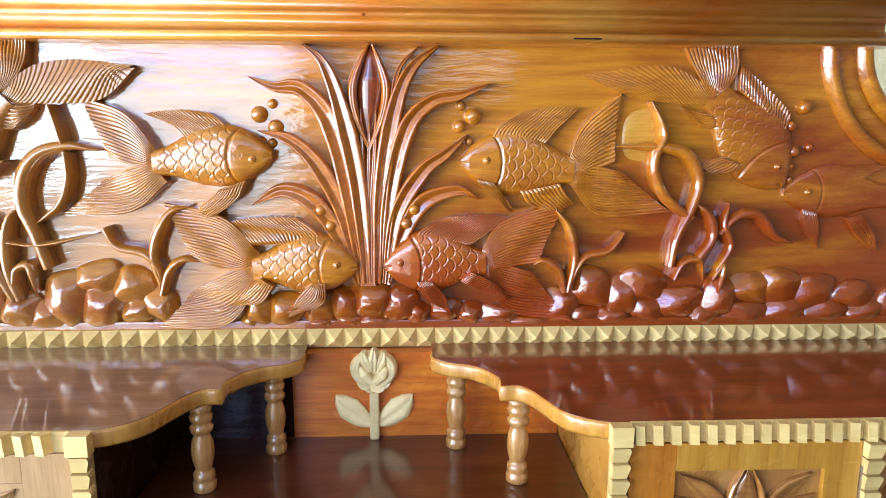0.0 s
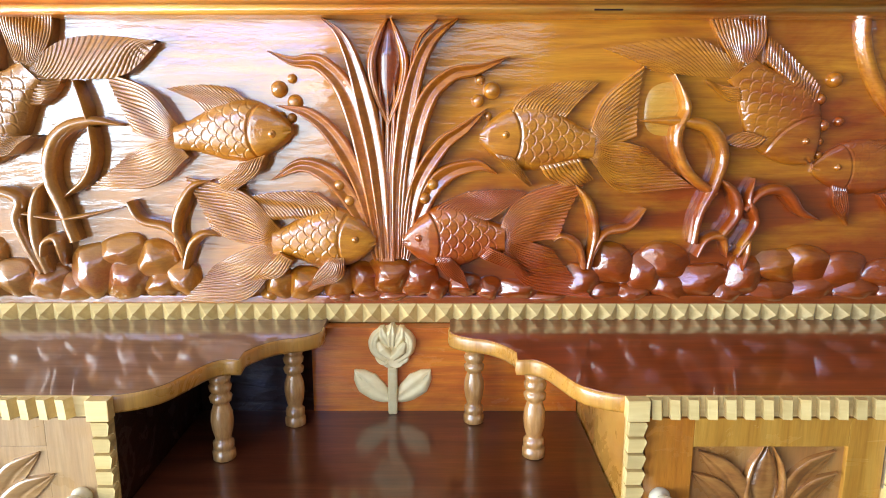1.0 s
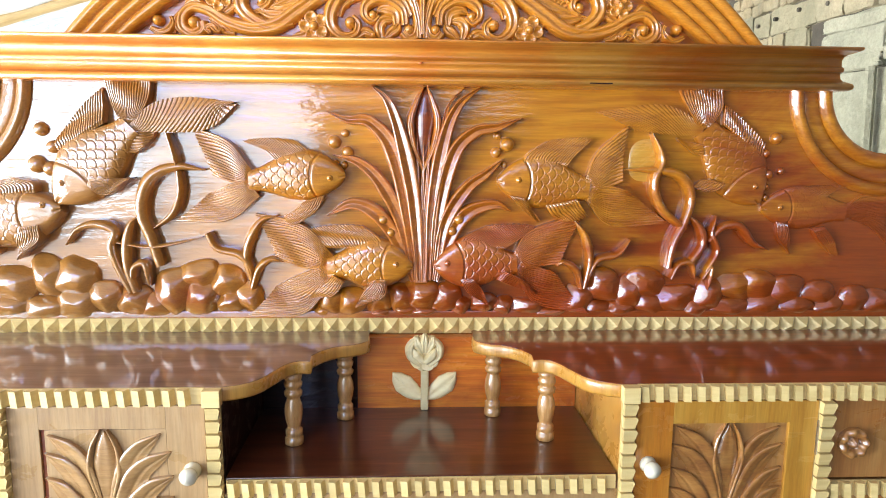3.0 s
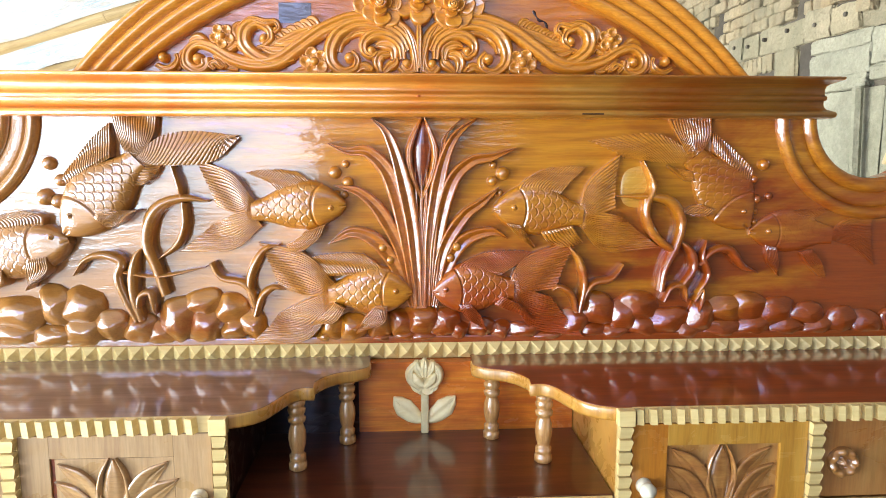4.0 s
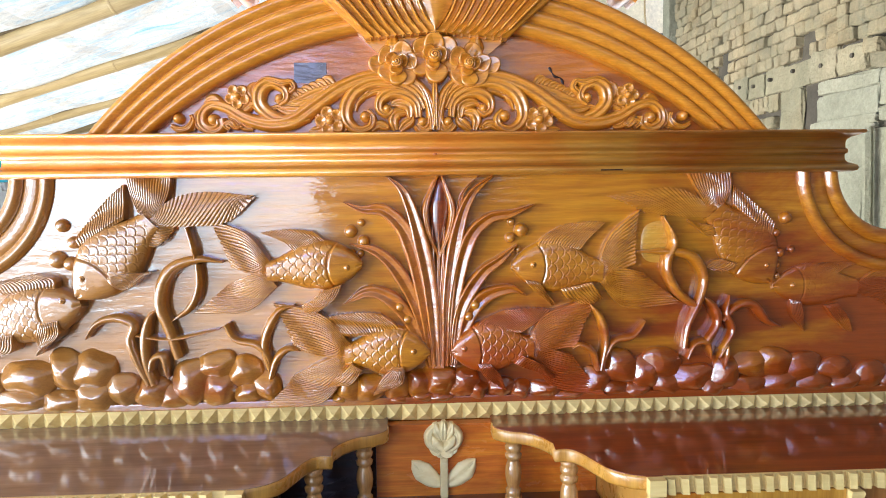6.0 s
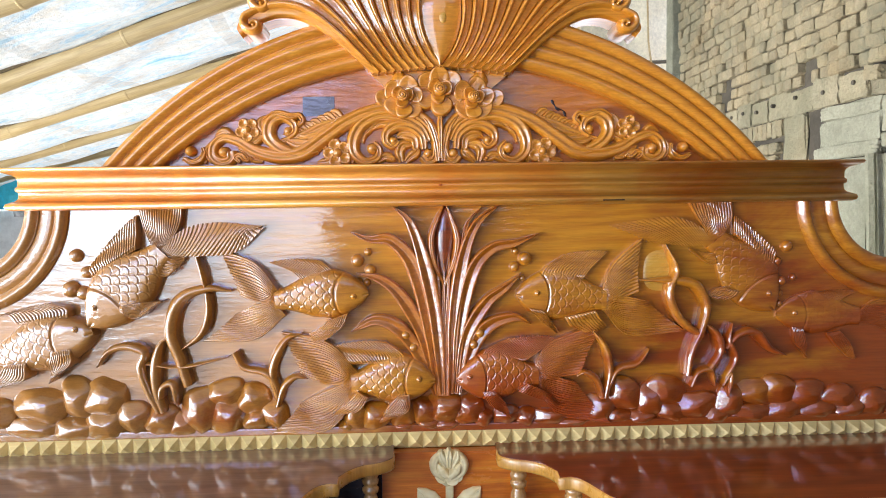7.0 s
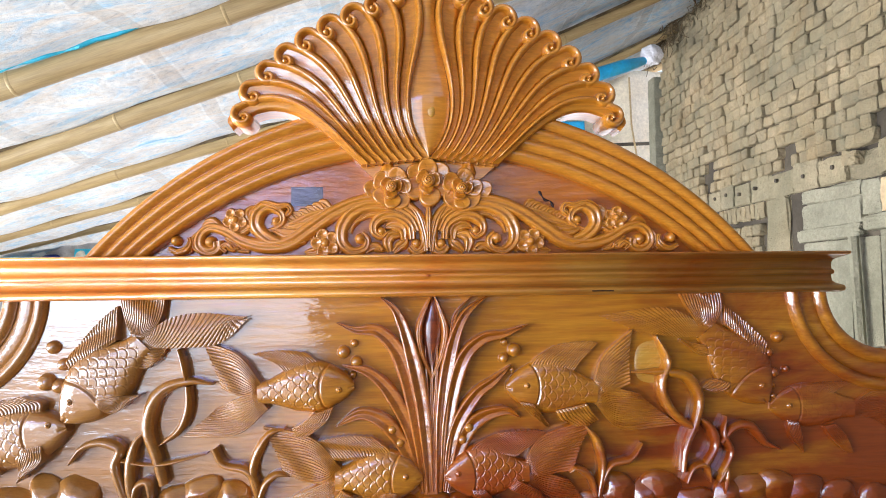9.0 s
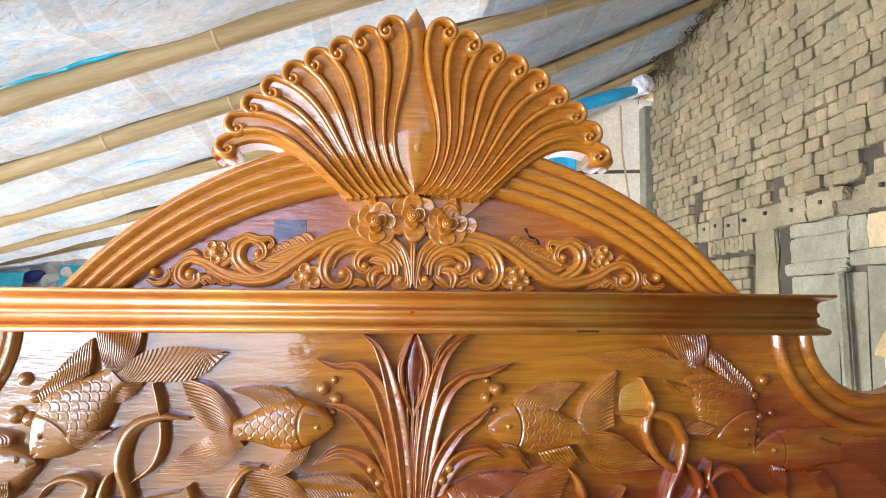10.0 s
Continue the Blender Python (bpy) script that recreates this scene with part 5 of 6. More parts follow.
def crest():
    right = [(0.03, 1.842), (0.128, 1.840), (0.21, 1.895), (0.30, 1.945), (0.35, 1.945), (0.335, 1.985), (0.275, 2.045), (0.19, 2.10), (0.10, 2.15), (0.0, 2.18)]
    outline = right + [(-x, z) for x, z in right[-2::-1]]
    shell = part("shell_crest", prism(bmesh.new(), outline, -0.022, 0.03, "y"), FRAME, bed, "fan-shaped carved shell crest with fluted lobes")
    n = 56
    s = np.linspace(0, 1, n)
    swell = np.interp(s, [0, 0.12, 0.3, 0.6, 0.85, 1], [0.040, 0.050, 0.060, 0.064, 0.060, 0.053])
    for side in (-1, 1):
        for k in range(LOBES):
            a, b = [crest_rib(f / LOBES) * (side, 1) + (0.004, 0) for f in (k, k + 1)]
            wide = np.hypot(*(b - a).T)
            d = (a[-1] - a[-7]) / np.linalg.norm(a[-1] - a[-7]) + (b[-1] - b[-7]) / np.linalg.norm(b[-1] - b[-7])
            d /= np.linalg.norm(d)
            e = np.array([d[1], -d[0]]) * side
            # the hollow band: high beside its own rib, dipping under the next
            q = np.linspace(0, 1, 23)
            bow = (0.004 + 0.026 * np.sin(np.pi * q) * (1.15 - 0.75 * q))[None, :] * (np.clip((s - 0.8) / 0.2, 0, 1) ** 2)[:, None]
            X = a[:, 0:1] * (1 - q) + b[:, 0:1] * q + d[0] * bow
            Z = a[:, 1:2] * (1 - q) + b[:, 1:2] * q + d[1] * bow
            W = swell[:, None] + np.minimum(0.013, 0.42 * wide)[:, None] * ((1 - q) ** 1.7)[None, :] - np.minimum(0.012, 0.4 * wide)[:, None] * np.exp(-((1 - q) / 0.10) ** 2)[None, :]
            relief("flute", X, Z, W, FRAME, shell, sink=0.012)
            # the rib, which runs up the inner edge, arches over the end and curls into a volute
            line = a + (b - a) * 0.13
            w = float((b[-1] - a[-1]) @ e)
            turn = np.radians(np.linspace(180, -240, 46))
            big = 0.47 * w
            r = np.interp(-turn, np.radians([-180, -90, 0, 90, 240]), [big, big, 0.80 * big, 0.52 * big, 0.34 * big])
            hub = line[-1] + e * big + d * 0.006
            curl = hub + e * (big - r)[:, None] + r[:, None] * (np.cos(turn)[:, None] * e + np.sin(turn)[:, None] * d)
            path = curve_through(np.concatenate([line[:-3:4], curl[1::3]]), 110)
            t = np.linspace(0, 1, 110)
            girth = np.interp(t, np.linspace(0, 0.72, n), np.clip(0.21 * wide, 0.0034, 0.0090)) * np.interp(t, [0, 0.72, 0.86, 1], [1, 1, 1.05, 0.8])
            foot = np.interp(t, np.linspace(0, 0.72, n), swell) - 0.004
            crown = foot + 0.004 + np.interp(t, np.linspace(0, 0.72, n), np.minimum(0.021, 0.62 * wide)) * np.clip(t / 0.09, 0.15, 1) + np.interp(t, [0.7, 1], [0, 0.006])
            ribbon("rib", path, girth, foot, crown, FRAME, shell)
            dome("volute_disc", *hub, big * 1.0, big * 1.0, 0.030, FRAME, shell, y0=0.010, n=7, m=18)
            dome("volute_eye", *(hub + e * 0.60 * big), 0.46 * big, 0.46 * big, 0.080, FRAME, shell, n=7, m=14)
    dome("knot", 0.006, 1.945, 0.011, 0.018, 0.0008, PALE_PLUG, shell, "rough pale knot in the shell's heart", y0=-0.0655, n=5, m=18, lumpy=0.2)
    blade("crest_bud", [(0.0, 2.10), (0.0, 2.15), (0.0, 2.205), (0.001, 2.256)], 0.030, 0.040, FRAME, shell, tip=0.1, base=0.5, vein=0.0)
    rib = crest_rib(0.0)
    q = np.linspace(-1, 1, 21)
    X, Z = rib[:, 0:1] * q, np.repeat(rib[:, 1:2], 21, 1)
    relief("crest_heart", X, Z, 0.008 * (1 - q * q)[None, :] + (0.040 + 0.022 * np.clip(s / 0.36, 0, 1))[:, None], FRAME, shell, sink=0.012)


crest()

# ---- pale trim ----
bm = bmesh.new()
w, h, dep = PITCH * 0.49, (TRIM_Z1 - TRIM_Z0) * 0.49, 0.020
base = [bm.verts.new(p) for p in ((-w, 0, -h), (w, 0, -h), (w, 0, h), (-w, 0, h))]
apex = bm.verts.new((0.002, -dep, 0.001))
for k in range(4):
    bm.faces.new((base[k], base[(k + 1) % 4], apex))
bm.faces.new(base[::-1])
first = part("pyramid_bead", bm, PALE, None)
box_part("bead_strip", (-1.29, 1.29, -0.010, -0.001, TRIM_Z0 + 0.0005, TRIM_Z1), PALE, bed, "pale yellow strip that carries the pyramid beads", 0.001)
beads = int(2.56 / PITCH)
for k in range(beads):
    ob = first if k == 0 else new("pyramid_bead", first.data)
    ob.parent = bed
    ob.location = (-1.28 + PITCH * (k + 0.5), -0.010, (TRIM_Z0 + TRIM_Z1) / 2)

TOOTH = 0.0248


def tooth_mesh():
    bm = bmesh.new()
    lo, hi = -0.0140, 0.0140
    for z, sk in ((lo, 0.0012), (hi, -0.0012)):
        for x, y in ((-0.0070, 0.0), (0.0110, 0.0), (0.0050, -0.0130), (-0.0070, -0.0110)):
            bm.verts.new((x + sk, y, z))
    v = list(bm.verts)
    for f in ((3, 2, 1, 0), (4, 5, 6, 7), (0, 1, 5, 4), (1, 2, 6, 5), (2, 3, 7, 6), (3, 0, 4, 7)):
        bm.faces.new([v[i] for i in f])
    bmesh.ops.recalc_face_normals(bm, faces=bm.faces)
    me = bpy.data.meshes.new("tooth")
    bm.to_mesh(me)
    bm.free()
    me.materials.append(PALE)
    return me


def notch_mesh():
    """One tooth of the upright strips: straight on one edge, stepped on the other."""
    bm = bmesh.new()
    h = 0.0112
    for y, k in ((0.0, 1.0), (-0.012, 0.93)):
        for x, z in ((-0.011, -h), (0.009, -h), (0.0135, h * 0.6), (0.011, h), (-0.011, h)):
            bm.verts.new((x, y - (0.003 if y and z > 0 else 0), z * k))
    v = list(bm.verts)
    bm.faces.new(v[:5])
    bm.faces.new(v[5:])
    for i in range(5):
        bm.faces.new((v[i], v[(i + 1) % 5], v[5 + (i + 1) % 5], v[5 + i]))
    bmesh.ops.recalc_face_normals(bm, faces=bm.faces)
    me = bpy.data.meshes.new("notch")
    bm.to_mesh(me)
    bm.free()
    me.materials.append(PALE)
    return me


TOOTH_ME = tooth_mesh()
NOTCH_ME = notch_mesh()


def tooth_row(parent, x0, x1, z, y):
    n = int(abs(x1 - x0) / TOOTH)
    strip = box_part("tooth_strip", (min(x0, x1), max(x0, x1), y, y + 0.004, z - 0.0145, z + 0.0145), PALE, parent, "pale toothed strip", 0)
    for k in range(n):
        ob = new("tooth", TOOTH_ME)
        ob.parent = strip
        ob.location = (min(x0, x1) + TOOTH * (k + 0.45), y, z)
    return strip


def notch_column(parent, x, z0, z1, y):
    strip = box_part("notched_strip", (x - 0.012, x + 0.012, y, y + 0.004, z0, z1), PALE, parent, "pale notched upright strip", 0)
    k = 0
    while z1 - 0.0236 * (k + 1) > z0:
        ob = new("notch", NOTCH_ME)
        ob.parent = strip
        ob.location = (x, y, z1 - 0.0236 * (k + 0.5))
        k += 1


def ball_knob(parent, x, z, y):
    pts = [(x, y - d, z) for d in (0.0, 0.004, 0.010, 0.016, 0.020, 0.023, 0.028, 0.036, 0.042, 0.046, 0.0475)]
    bm = tube(bmesh.new(), pts, [0.010, 0.0135, 0.0150, 0.0125, 0.0095, 0.0110, 0.0145, 0.0150, 0.0105, 0.005, 0.001], 20)
    return part("knob", bm, PEARL, parent, "round cream plastic knob", True)


def rosette(parent, x, z, y):
    n, m = 14, 40
    r = np.linspace(0.0005, 0.028, n)
    a = np.linspace(0, 2 * math.pi, m)
    X = x + r[:, None] * np.cos(a)
    Z = z + r[:, None] * np.sin(a)
    W = 0.004 + 0.012 * np.abs(np.cos(np.pi * r / 0.028 * 1.3))[:, None] + 0.003 * np.cos(7 * a)[None, :] * (r / 0.028)[:, None]
    relief("carved_knob", X, Z, W, LEAFY, parent, "round carved wooden drawer knob", y0=y)


def shingle_leaf(points, half, low, high, side, mat, parent, y0):
    """A broad pointed leaf, tilted like a shingle: its upper edge stands proud, its lower edge dips under the next."""
    n, m = 40, 15
    c = curve_through(points, n)
    d = np.gradient(c, axis=0)
    d /= np.linalg.norm(d, axis=1)[:, None]
    nrm = side * np.stack([-d[:, 1], d[:, 0]], -1)
    s = np.linspace(0, 1, n)
    width = half * smooth_steps(s, [0, 0.3, 0.55, 0.72, 0.87, 0.96, 1], [0.30, 0.62, 0.92, 1.0, 0.72, 0.30, 0.03])
    q = np.linspace(-1, 1, m)
    X, Z = [c[:, k:k + 1] + nrm[:, k:k + 1] * width[:, None] * q for k in (0, 1)]
    tilt = 0.5 + 0.5 * np.clip(q / 0.8, -1, 1)
    W = (low + (high - low) * tilt * (1 - 0.25 * np.abs(q) ** 8))[None, :] * (0.55 + 0.45 * np.clip(width / half, 0, 1))[:, None]
    W = W - 0.0022 * np.exp(-((q + 0.1) / 0.10) ** 2)[None, :] * np.clip((s - 0.35) / 0.2, 0, 1)[:, None]
    return relief("carved_leaf", X, Z, W, mat, parent, y0=y0)


for side, cab in cabs.items():
    tooth_row(cab, side * 0.372, side * 1.285, TOP - 0.0145, FRONT - 0.004)
    box_part("corner_block", (*sorted((side * 0.343, side * 0.373)), FRONT - 0.019, FRONT, TOP - 0.030, TOP - 0.001), PALE, cab, "", 0.001)
    notch_column(cab, side * 0.358, 0.42, TOP - 0.031, FRONT - 0.002)
    notch_column(cab, side * 0.712, 0.42, TOP - 0.031, FRONT - 0.004)
    tooth_row(cab, side * 0.728, side * 1.285, 0.818, FRONT - 0.002)
    ball_knob(cab, side * 0.396, 0.872, FRONT + 0.002)
    rosette(cab, side * 0.772, 0.905, FRONT + 0.004)
    # border round the carved field of the door
    x0, x1, zt = 0.438, 0.648, 0.946
    proud = 0.006 if side > 0 else 0.004
    for a, b, z0, z1, wood in ((0.373, x0, 0.44, TOP - 0.031, STILE), (x1, 0.699, 0.44, TOP - 0.031, TAN), (x0, x1, zt, TOP - 0.031, TAN), (x0, x1, 0.44, 0.52, TAN)):
        box_part("door_border", (*sorted((side * a, side * b)), FRONT - proud, FRONT + 0.003, z0, z1), wood if side > 0 else DOOR, cab, "", 0.0008)
    if side < 0:
        box_part("door_field", (-x1 + 0.008, -x0 - 0.0006, FRONT - 0.003, FRONT + 0.003, 0.521, zt - 0.0008), DOOR, cab, "", 0.0006)
        # dark strip laid in the groove to deepen its shade
        box_part("slot", (-x1 + 0.0005, -x1 + 0.0075, FRONT + 0.0005, FRONT + 0.003, 0.521, zt), SHELF, cab, "dark strip for the shade in the slot beside the carved field", 0)
    else:
        box_part("hinge", (0.6995, 0.7035, FRONT - 0.010, FRONT + 0.003, 0.886, 0.950), STEEL, cab, "dull steel hinge", 0.0005)
    cx = side * 0.541
    fy = FRONT + (0.002 if side > 0 else -0.003)
    blade("carved_bud", [(cx, 0.80), (cx - 0.001, 0.86), (cx, 0.905), (cx, 0.944)], 0.021, 0.010, LEAFY if side > 0 else LEAFY_TAN, cab, tip=0.05, base=0.25, vein=0.12, y0=fy)
    for s2 in (-1, 1):
        blade("bud_sheath", [(cx + s2 * 0.003, 0.78), (cx + s2 * 0.014, 0.83), (cx + s2 * 0.025, 0.875), (cx + s2 * 0.021, 0.915), (cx + s2 * 0.006, 0.947)], 0.0065, 0.013, LEAFY if side > 0 else LEAFY_TAN, cab, tip=0.15, base=0.8, vein=0.0, y0=fy)
        for k, (dx, zt2, bend) in enumerate(((0.093, 0.938, 0.040), (0.110, 0.906, 0.048), (0.112, 0.862, 0.056), (0.112, 0.824, 0.060), (0.108, 0.784, 0.060), (0.102, 0.742, 0.056), (0.085, 0.69, 0.05))):
            zb = max(0.56, zt2 - 0.24 + 0.012 * k)
            dx = min(dx, 0.100 if side * s2 > 0 or side > 0 else 0.112)
            pts = [(cx + s2 * 0.006, zb), (cx + s2 * bend * 0.42, zb + 0.10), (cx + s2 * bend * 1.15, zt2 - 0.045 + 0.006 * k), (cx + s2 * dx, zt2)]
            shingle_leaf(pts, 0.0195, 0.0035, 0.0125, s2, LEAFY if side > 0 else LEAFY_TAN, cab, fy - 0.0005 * k)

tooth_row(niche, -0.342, 0.342, FLOOR_Z - 0.0155, FRONT - 0.001)
for x, y in ((-0.160, -0.095), (0.154, -0.085), (-0.248, -0.218), (0.244, -0.210)):
    prof = [(0.0, 0.0155), (0.002, 0.018), (0.014, 0.018), (0.017, 0.0145), (0.020, 0.0165), (0.030, 0.0165), (0.033, 0.013), (0.037, 0.0125), (0.050, 0.016), (0.065, 0.0178), (0.080, 0.0165),
            (0.092, 0.0125), (0.096, 0.012), (0.098, 0.0165), (0.106, 0.018), (0.110, 0.0145), (0.113, 0.0135), (0.116, 0.0168), (0.124, 0.018), (0.128, 0.0145), (0.131, 0.0165), (0.1418, 0.0178)]
    post = part("turned_post", turned(bmesh.new(), [(FLOOR_Z + z, r) for z, r in prof], x, y), POST, None, "", True)
    tagged(post, "small turned varnished post between niche floor and shelf", "post", "niche posts")


def rose():
    y0 = -0.040
    stem = box_part("carved_rose", (0.000, 0.017, y0 - 0.018, y0, FLOOR_Z, 0.940), CREAM, None, "", 0.004)
    tagged(stem, "bare cream wooden rose with two leaves fixed on the niche back", "ornament")
    for side in (-1, 1):
        blade("leaf", [(0.008 + side * 0.004, 0.878), (0.008 + side * 0.022, 0.886), (0.008 + side * 0.046, 0.906), (0.008 + side * 0.069, 0.931)], 0.0225, 0.014, CREAM, stem, tip=0.05, base=0.45, vein=0.25, y0=y0)
        for k in range(4):
            u = 0.018 + 0.012 * k
            blade("leaf_vein", [(0.008 + side * u, 0.886 + 0.72 * (u - 0.018)), (0.008 + side * (u + 0.005), 0.894 + 0.72 * (u - 0.018)), (0.008 + side * (u + 0.012), 0.899 + 0.72 * (u - 0.018))], 0.0009, 0.0138, CREAM, stem, y0=y0, n=8, m=5)
    cx, cz = 0.008, 0.977
    dome("calyx", cx, cz, 0.035, 0.038, 0.010, CREAM, stem, y0=y0, n=8, m=24)
    # the outer petals, rolled over below and wrapped round both sides
    for k, (deg, r) in enumerate(((196, 0.013), (226, 0.014), (255, 0.013), (287, 0.014), (318, 0.014), (346, 0.013))):
        a = math.radians(deg)
        petal_fan(cx + 0.024 * math.cos(a), cz + 0.027 * math.sin(a), r, 0.016 + 0.002 * (k % 2), CREAM, stem, a, y0)
    for side in (-1, 1):
        blade("petal", [(cx + side * 0.010, cz - 0.024), (cx + side * 0.029, cz - 0.008), (cx + side * 0.031, cz + 0.014), (cx + side * 0.018, cz + 0.034)], 0.011, 0.021, CREAM, stem, tip=0.25, base=0.7, vein=0.12, y0=y0)
        blade("petal", [(cx + side * 0.004, cz + 0.002), (cx + side * 0.010, cz + 0.014), (cx + side * 0.016, cz + 0.026), (cx + side * 0.018, cz + 0.037)], 0.0125, 0.023, CREAM, stem, tip=0.3, base=0.6, vein=0.16, y0=y0)
        blade("petal", [(cx + side * 0.001, cz - 0.018), (cx + side * 0.010, cz - 0.010), (cx + side * 0.018, cz - 0.001), (cx + side * 0.024, cz + 0.011)], 0.0125, 0.027 + 0.002 * side, CREAM, stem, tip=0.35, base=0.7, vein=0.07, y0=y0)
    blade("petal", [(cx, cz + 0.004), (cx, cz + 0.020), (cx + 0.001, cz + 0.042)], 0.0115, 0.026, CREAM, stem, tip=0.25, base=0.7, vein=0.18, y0=y0)


rose()

# ---- the brick wall beside the bed and what leans there ----
def wall_box(name, y0, y1, z0, z1, mat, out, label="", bevel=0.006):
    return box_part(name, (WALL_X + 0.03 - out, WALL_X + 0.034, y0, y1, z0, z1), mat, wall, label, bevel)


def weathered(name, y0, y1, z0, z1, mat, out, label="", seed=0, chip=0.005, parent=None, turn=0.0):
    """A cement block or board in the wall with chipped, uneven edges and faces."""
    rnd = random.Random(seed)
    bm = box(bmesh.new(), -0.5, 0.5, -0.5, 0.5, -0.5, 0.5)
    bmesh.ops.subdivide_edges(bm, edges=list(bm.edges), cuts=4, use_grid_fill=True)
    wy, wz = y1 - y0, z1 - z0
    for v in bm.verts:
        edge = (abs(v.co.y) > 0.45) + (abs(v.co.z) > 0.45)
        x = WALL_X + 0.032 + (v.co.x - 0.5) * (out + 0.004)
        if v.co.x < 0.4:
            x += rnd.uniform(0, chip * (0.5 + 0.8 * edge)) - 0.3 * chip
        dy, dz = v.co.y * wy + rnd.uniform(-chip, chip) * (edge > 0), v.co.z * wz + rnd.uniform(-chip, chip) * (edge > 0)
        v.co = (x, (y0 + y1) / 2 + dy * math.cos(turn) - dz * math.sin(turn), (z0 + z1) / 2 + dy * math.sin(turn) + dz * math.cos(turn))
    return part(name, bm, mat, parent or wall, label)


BLOCKS = [(-0.58, -0.32), (-0.31, -0.05), (-0.04, 0.22), (0.23, 0.45), (0.46, 0.70), (0.71, 0.94), (0.95, 1.17), (1.178, 1.335), (1.556, 1.762), (1.772, 1.985), (1.995, 2.235), (2.245, 2.44), (2.45, 2.63), (2.64, 2.805), (2.815, 2.98)]
for k, (y0, y1) in enumerate(BLOCKS):
    block = weathered("hollow_block", y0, y1, 2.038, 2.172 + 0.012 * math.sin(3 * k), CEMENT, 0.026 + 0.006 * math.sin(5 * k), "", k, 0.005)
    yc, zc = (y0 + y1) / 2 + 0.03 * math.sin(7 * k), 2.115 + 0.01 * math.sin(2 * k)
    # a dark plug stands for the shade inside the block's hole
    part("hole", tube(bmesh.new(), [(WALL_X - 0.012, yc, zc), (WALL_X + 0.012, yc, zc)], 0.011, 10), MORTAR, block)
weathered("mortar_fill", 1.340, 1.552, 2.036, 2.150, CEMENT, 0.014, "rough mortar between the blocks", 40, 0.010)
weathered("loose_brick", 1.440, 1.538, 2.098, 2.160, BRICK, 0.060, "pale brick standing proud of the wall", 41, 0.004, None, 0.12)
# unseen plaster, given a dark tone to cut reflected light
wall_box("plaster", -3.19, -0.62, 0.02, 2.6, PLASTER, 0.02, "rough unseen plaster, added dark to cut reflected light")
for k in range(10):
    y0 = 2.295 + 0.057 * k
    weathered("upright_brick", y0, y0 + 0.049, 1.940 + 0.006 * math.sin(4 * k), 2.028, BRICK, 0.024 + 0.005 * math.sin(6 * k), "", 50 + k, 0.004)
weathered("cement_patch", 2.062, 2.285, 1.45, 2.030, CEMENT, 0.020, "smeared grey cement beside the door gap", 70, 0.012)
# flat dark slab in place of the shade in a deep recess
wall_box("door_reveal", 1.93, 2.05, 1.2, 2.03, MORTAR, 0.002, "flat dark slab for the shaded gap beside the door frame", 0)
for z0, z1, tone in ((1.962, 2.024, 0), (1.836, 1.956, 1), (1.772, 1.830, 2)):
    weathered("board", 1.462, 1.912 + 0.035 * (tone == 2), z0, z1, PLANK, 0.030 + 0.010 * (tone == 2), "", 80 + tone, 0.005)
weathered("board", 1.335, 1.455, 1.868, 2.018, PLANK, 0.026, "", 84, 0.004)
weathered("pale_board", 1.190, 1.325, 1.868, 2.012, TAN_BOARD, 0.030, "pale tan board over the door", 85, 0.003)
for k, (y0, y1) in enumerate(((1.56, 1.92), (1.36, 1.55), (1.12, 1.35), (0.86, 1.11), (0.60, 0.85))):
    weathered("door_board", y0, y1, 0.05, 1.764 if k < 2 else 1.788, PLANK, 0.022, "", 90 + k, 0.004)
weathered("door_rail", 0.6, 1.424, 1.794, 1.858, PLANK, 0.050, "", 97, 0.004)
for k, (y0, y1) in enumerate(((0.60, 0.86), (0.87, 1.18))):
    weathered("board", y0, y1, 1.868, 2.016, PLANK, 0.026, "", 100 + k, 0.004)
post = part("prop_stick", tube(bmesh.new(), [(WALL_X - 0.05, 1.36, 0.0), (WALL_X - 0.035, 1.47, 1.77)], 0.022, 6), PLANK, None)
tagged(post, "pale wooden stick leaning on the door boards", "stick")


def brick_mesh(seed):
    rnd = random.Random(seed)
    bm = bmesh.new()
    box(bm, 0, 1, -0.5, 0.5, -0.5, 0.5)
    for v in bm.verts:
        v.co.y += rnd.uniform(-0.06, 0.06)
        v.co.z += rnd.uniform(-0.07, 0.07)
        if v.co.x < 0.5:
            v.co.x += rnd.uniform(0.0, 0.25)
    bmesh.ops.bevel(bm, geom=list(bm.edges), offset=0.11, segments=1, affect="EDGES")
    bmesh.ops.recalc_face_normals(bm, faces=bm.faces)
    me = bpy.data.meshes.new("brick")
    bm.to_mesh(me)
    bm.free()
    me.materials.append(BRICK)
    return me


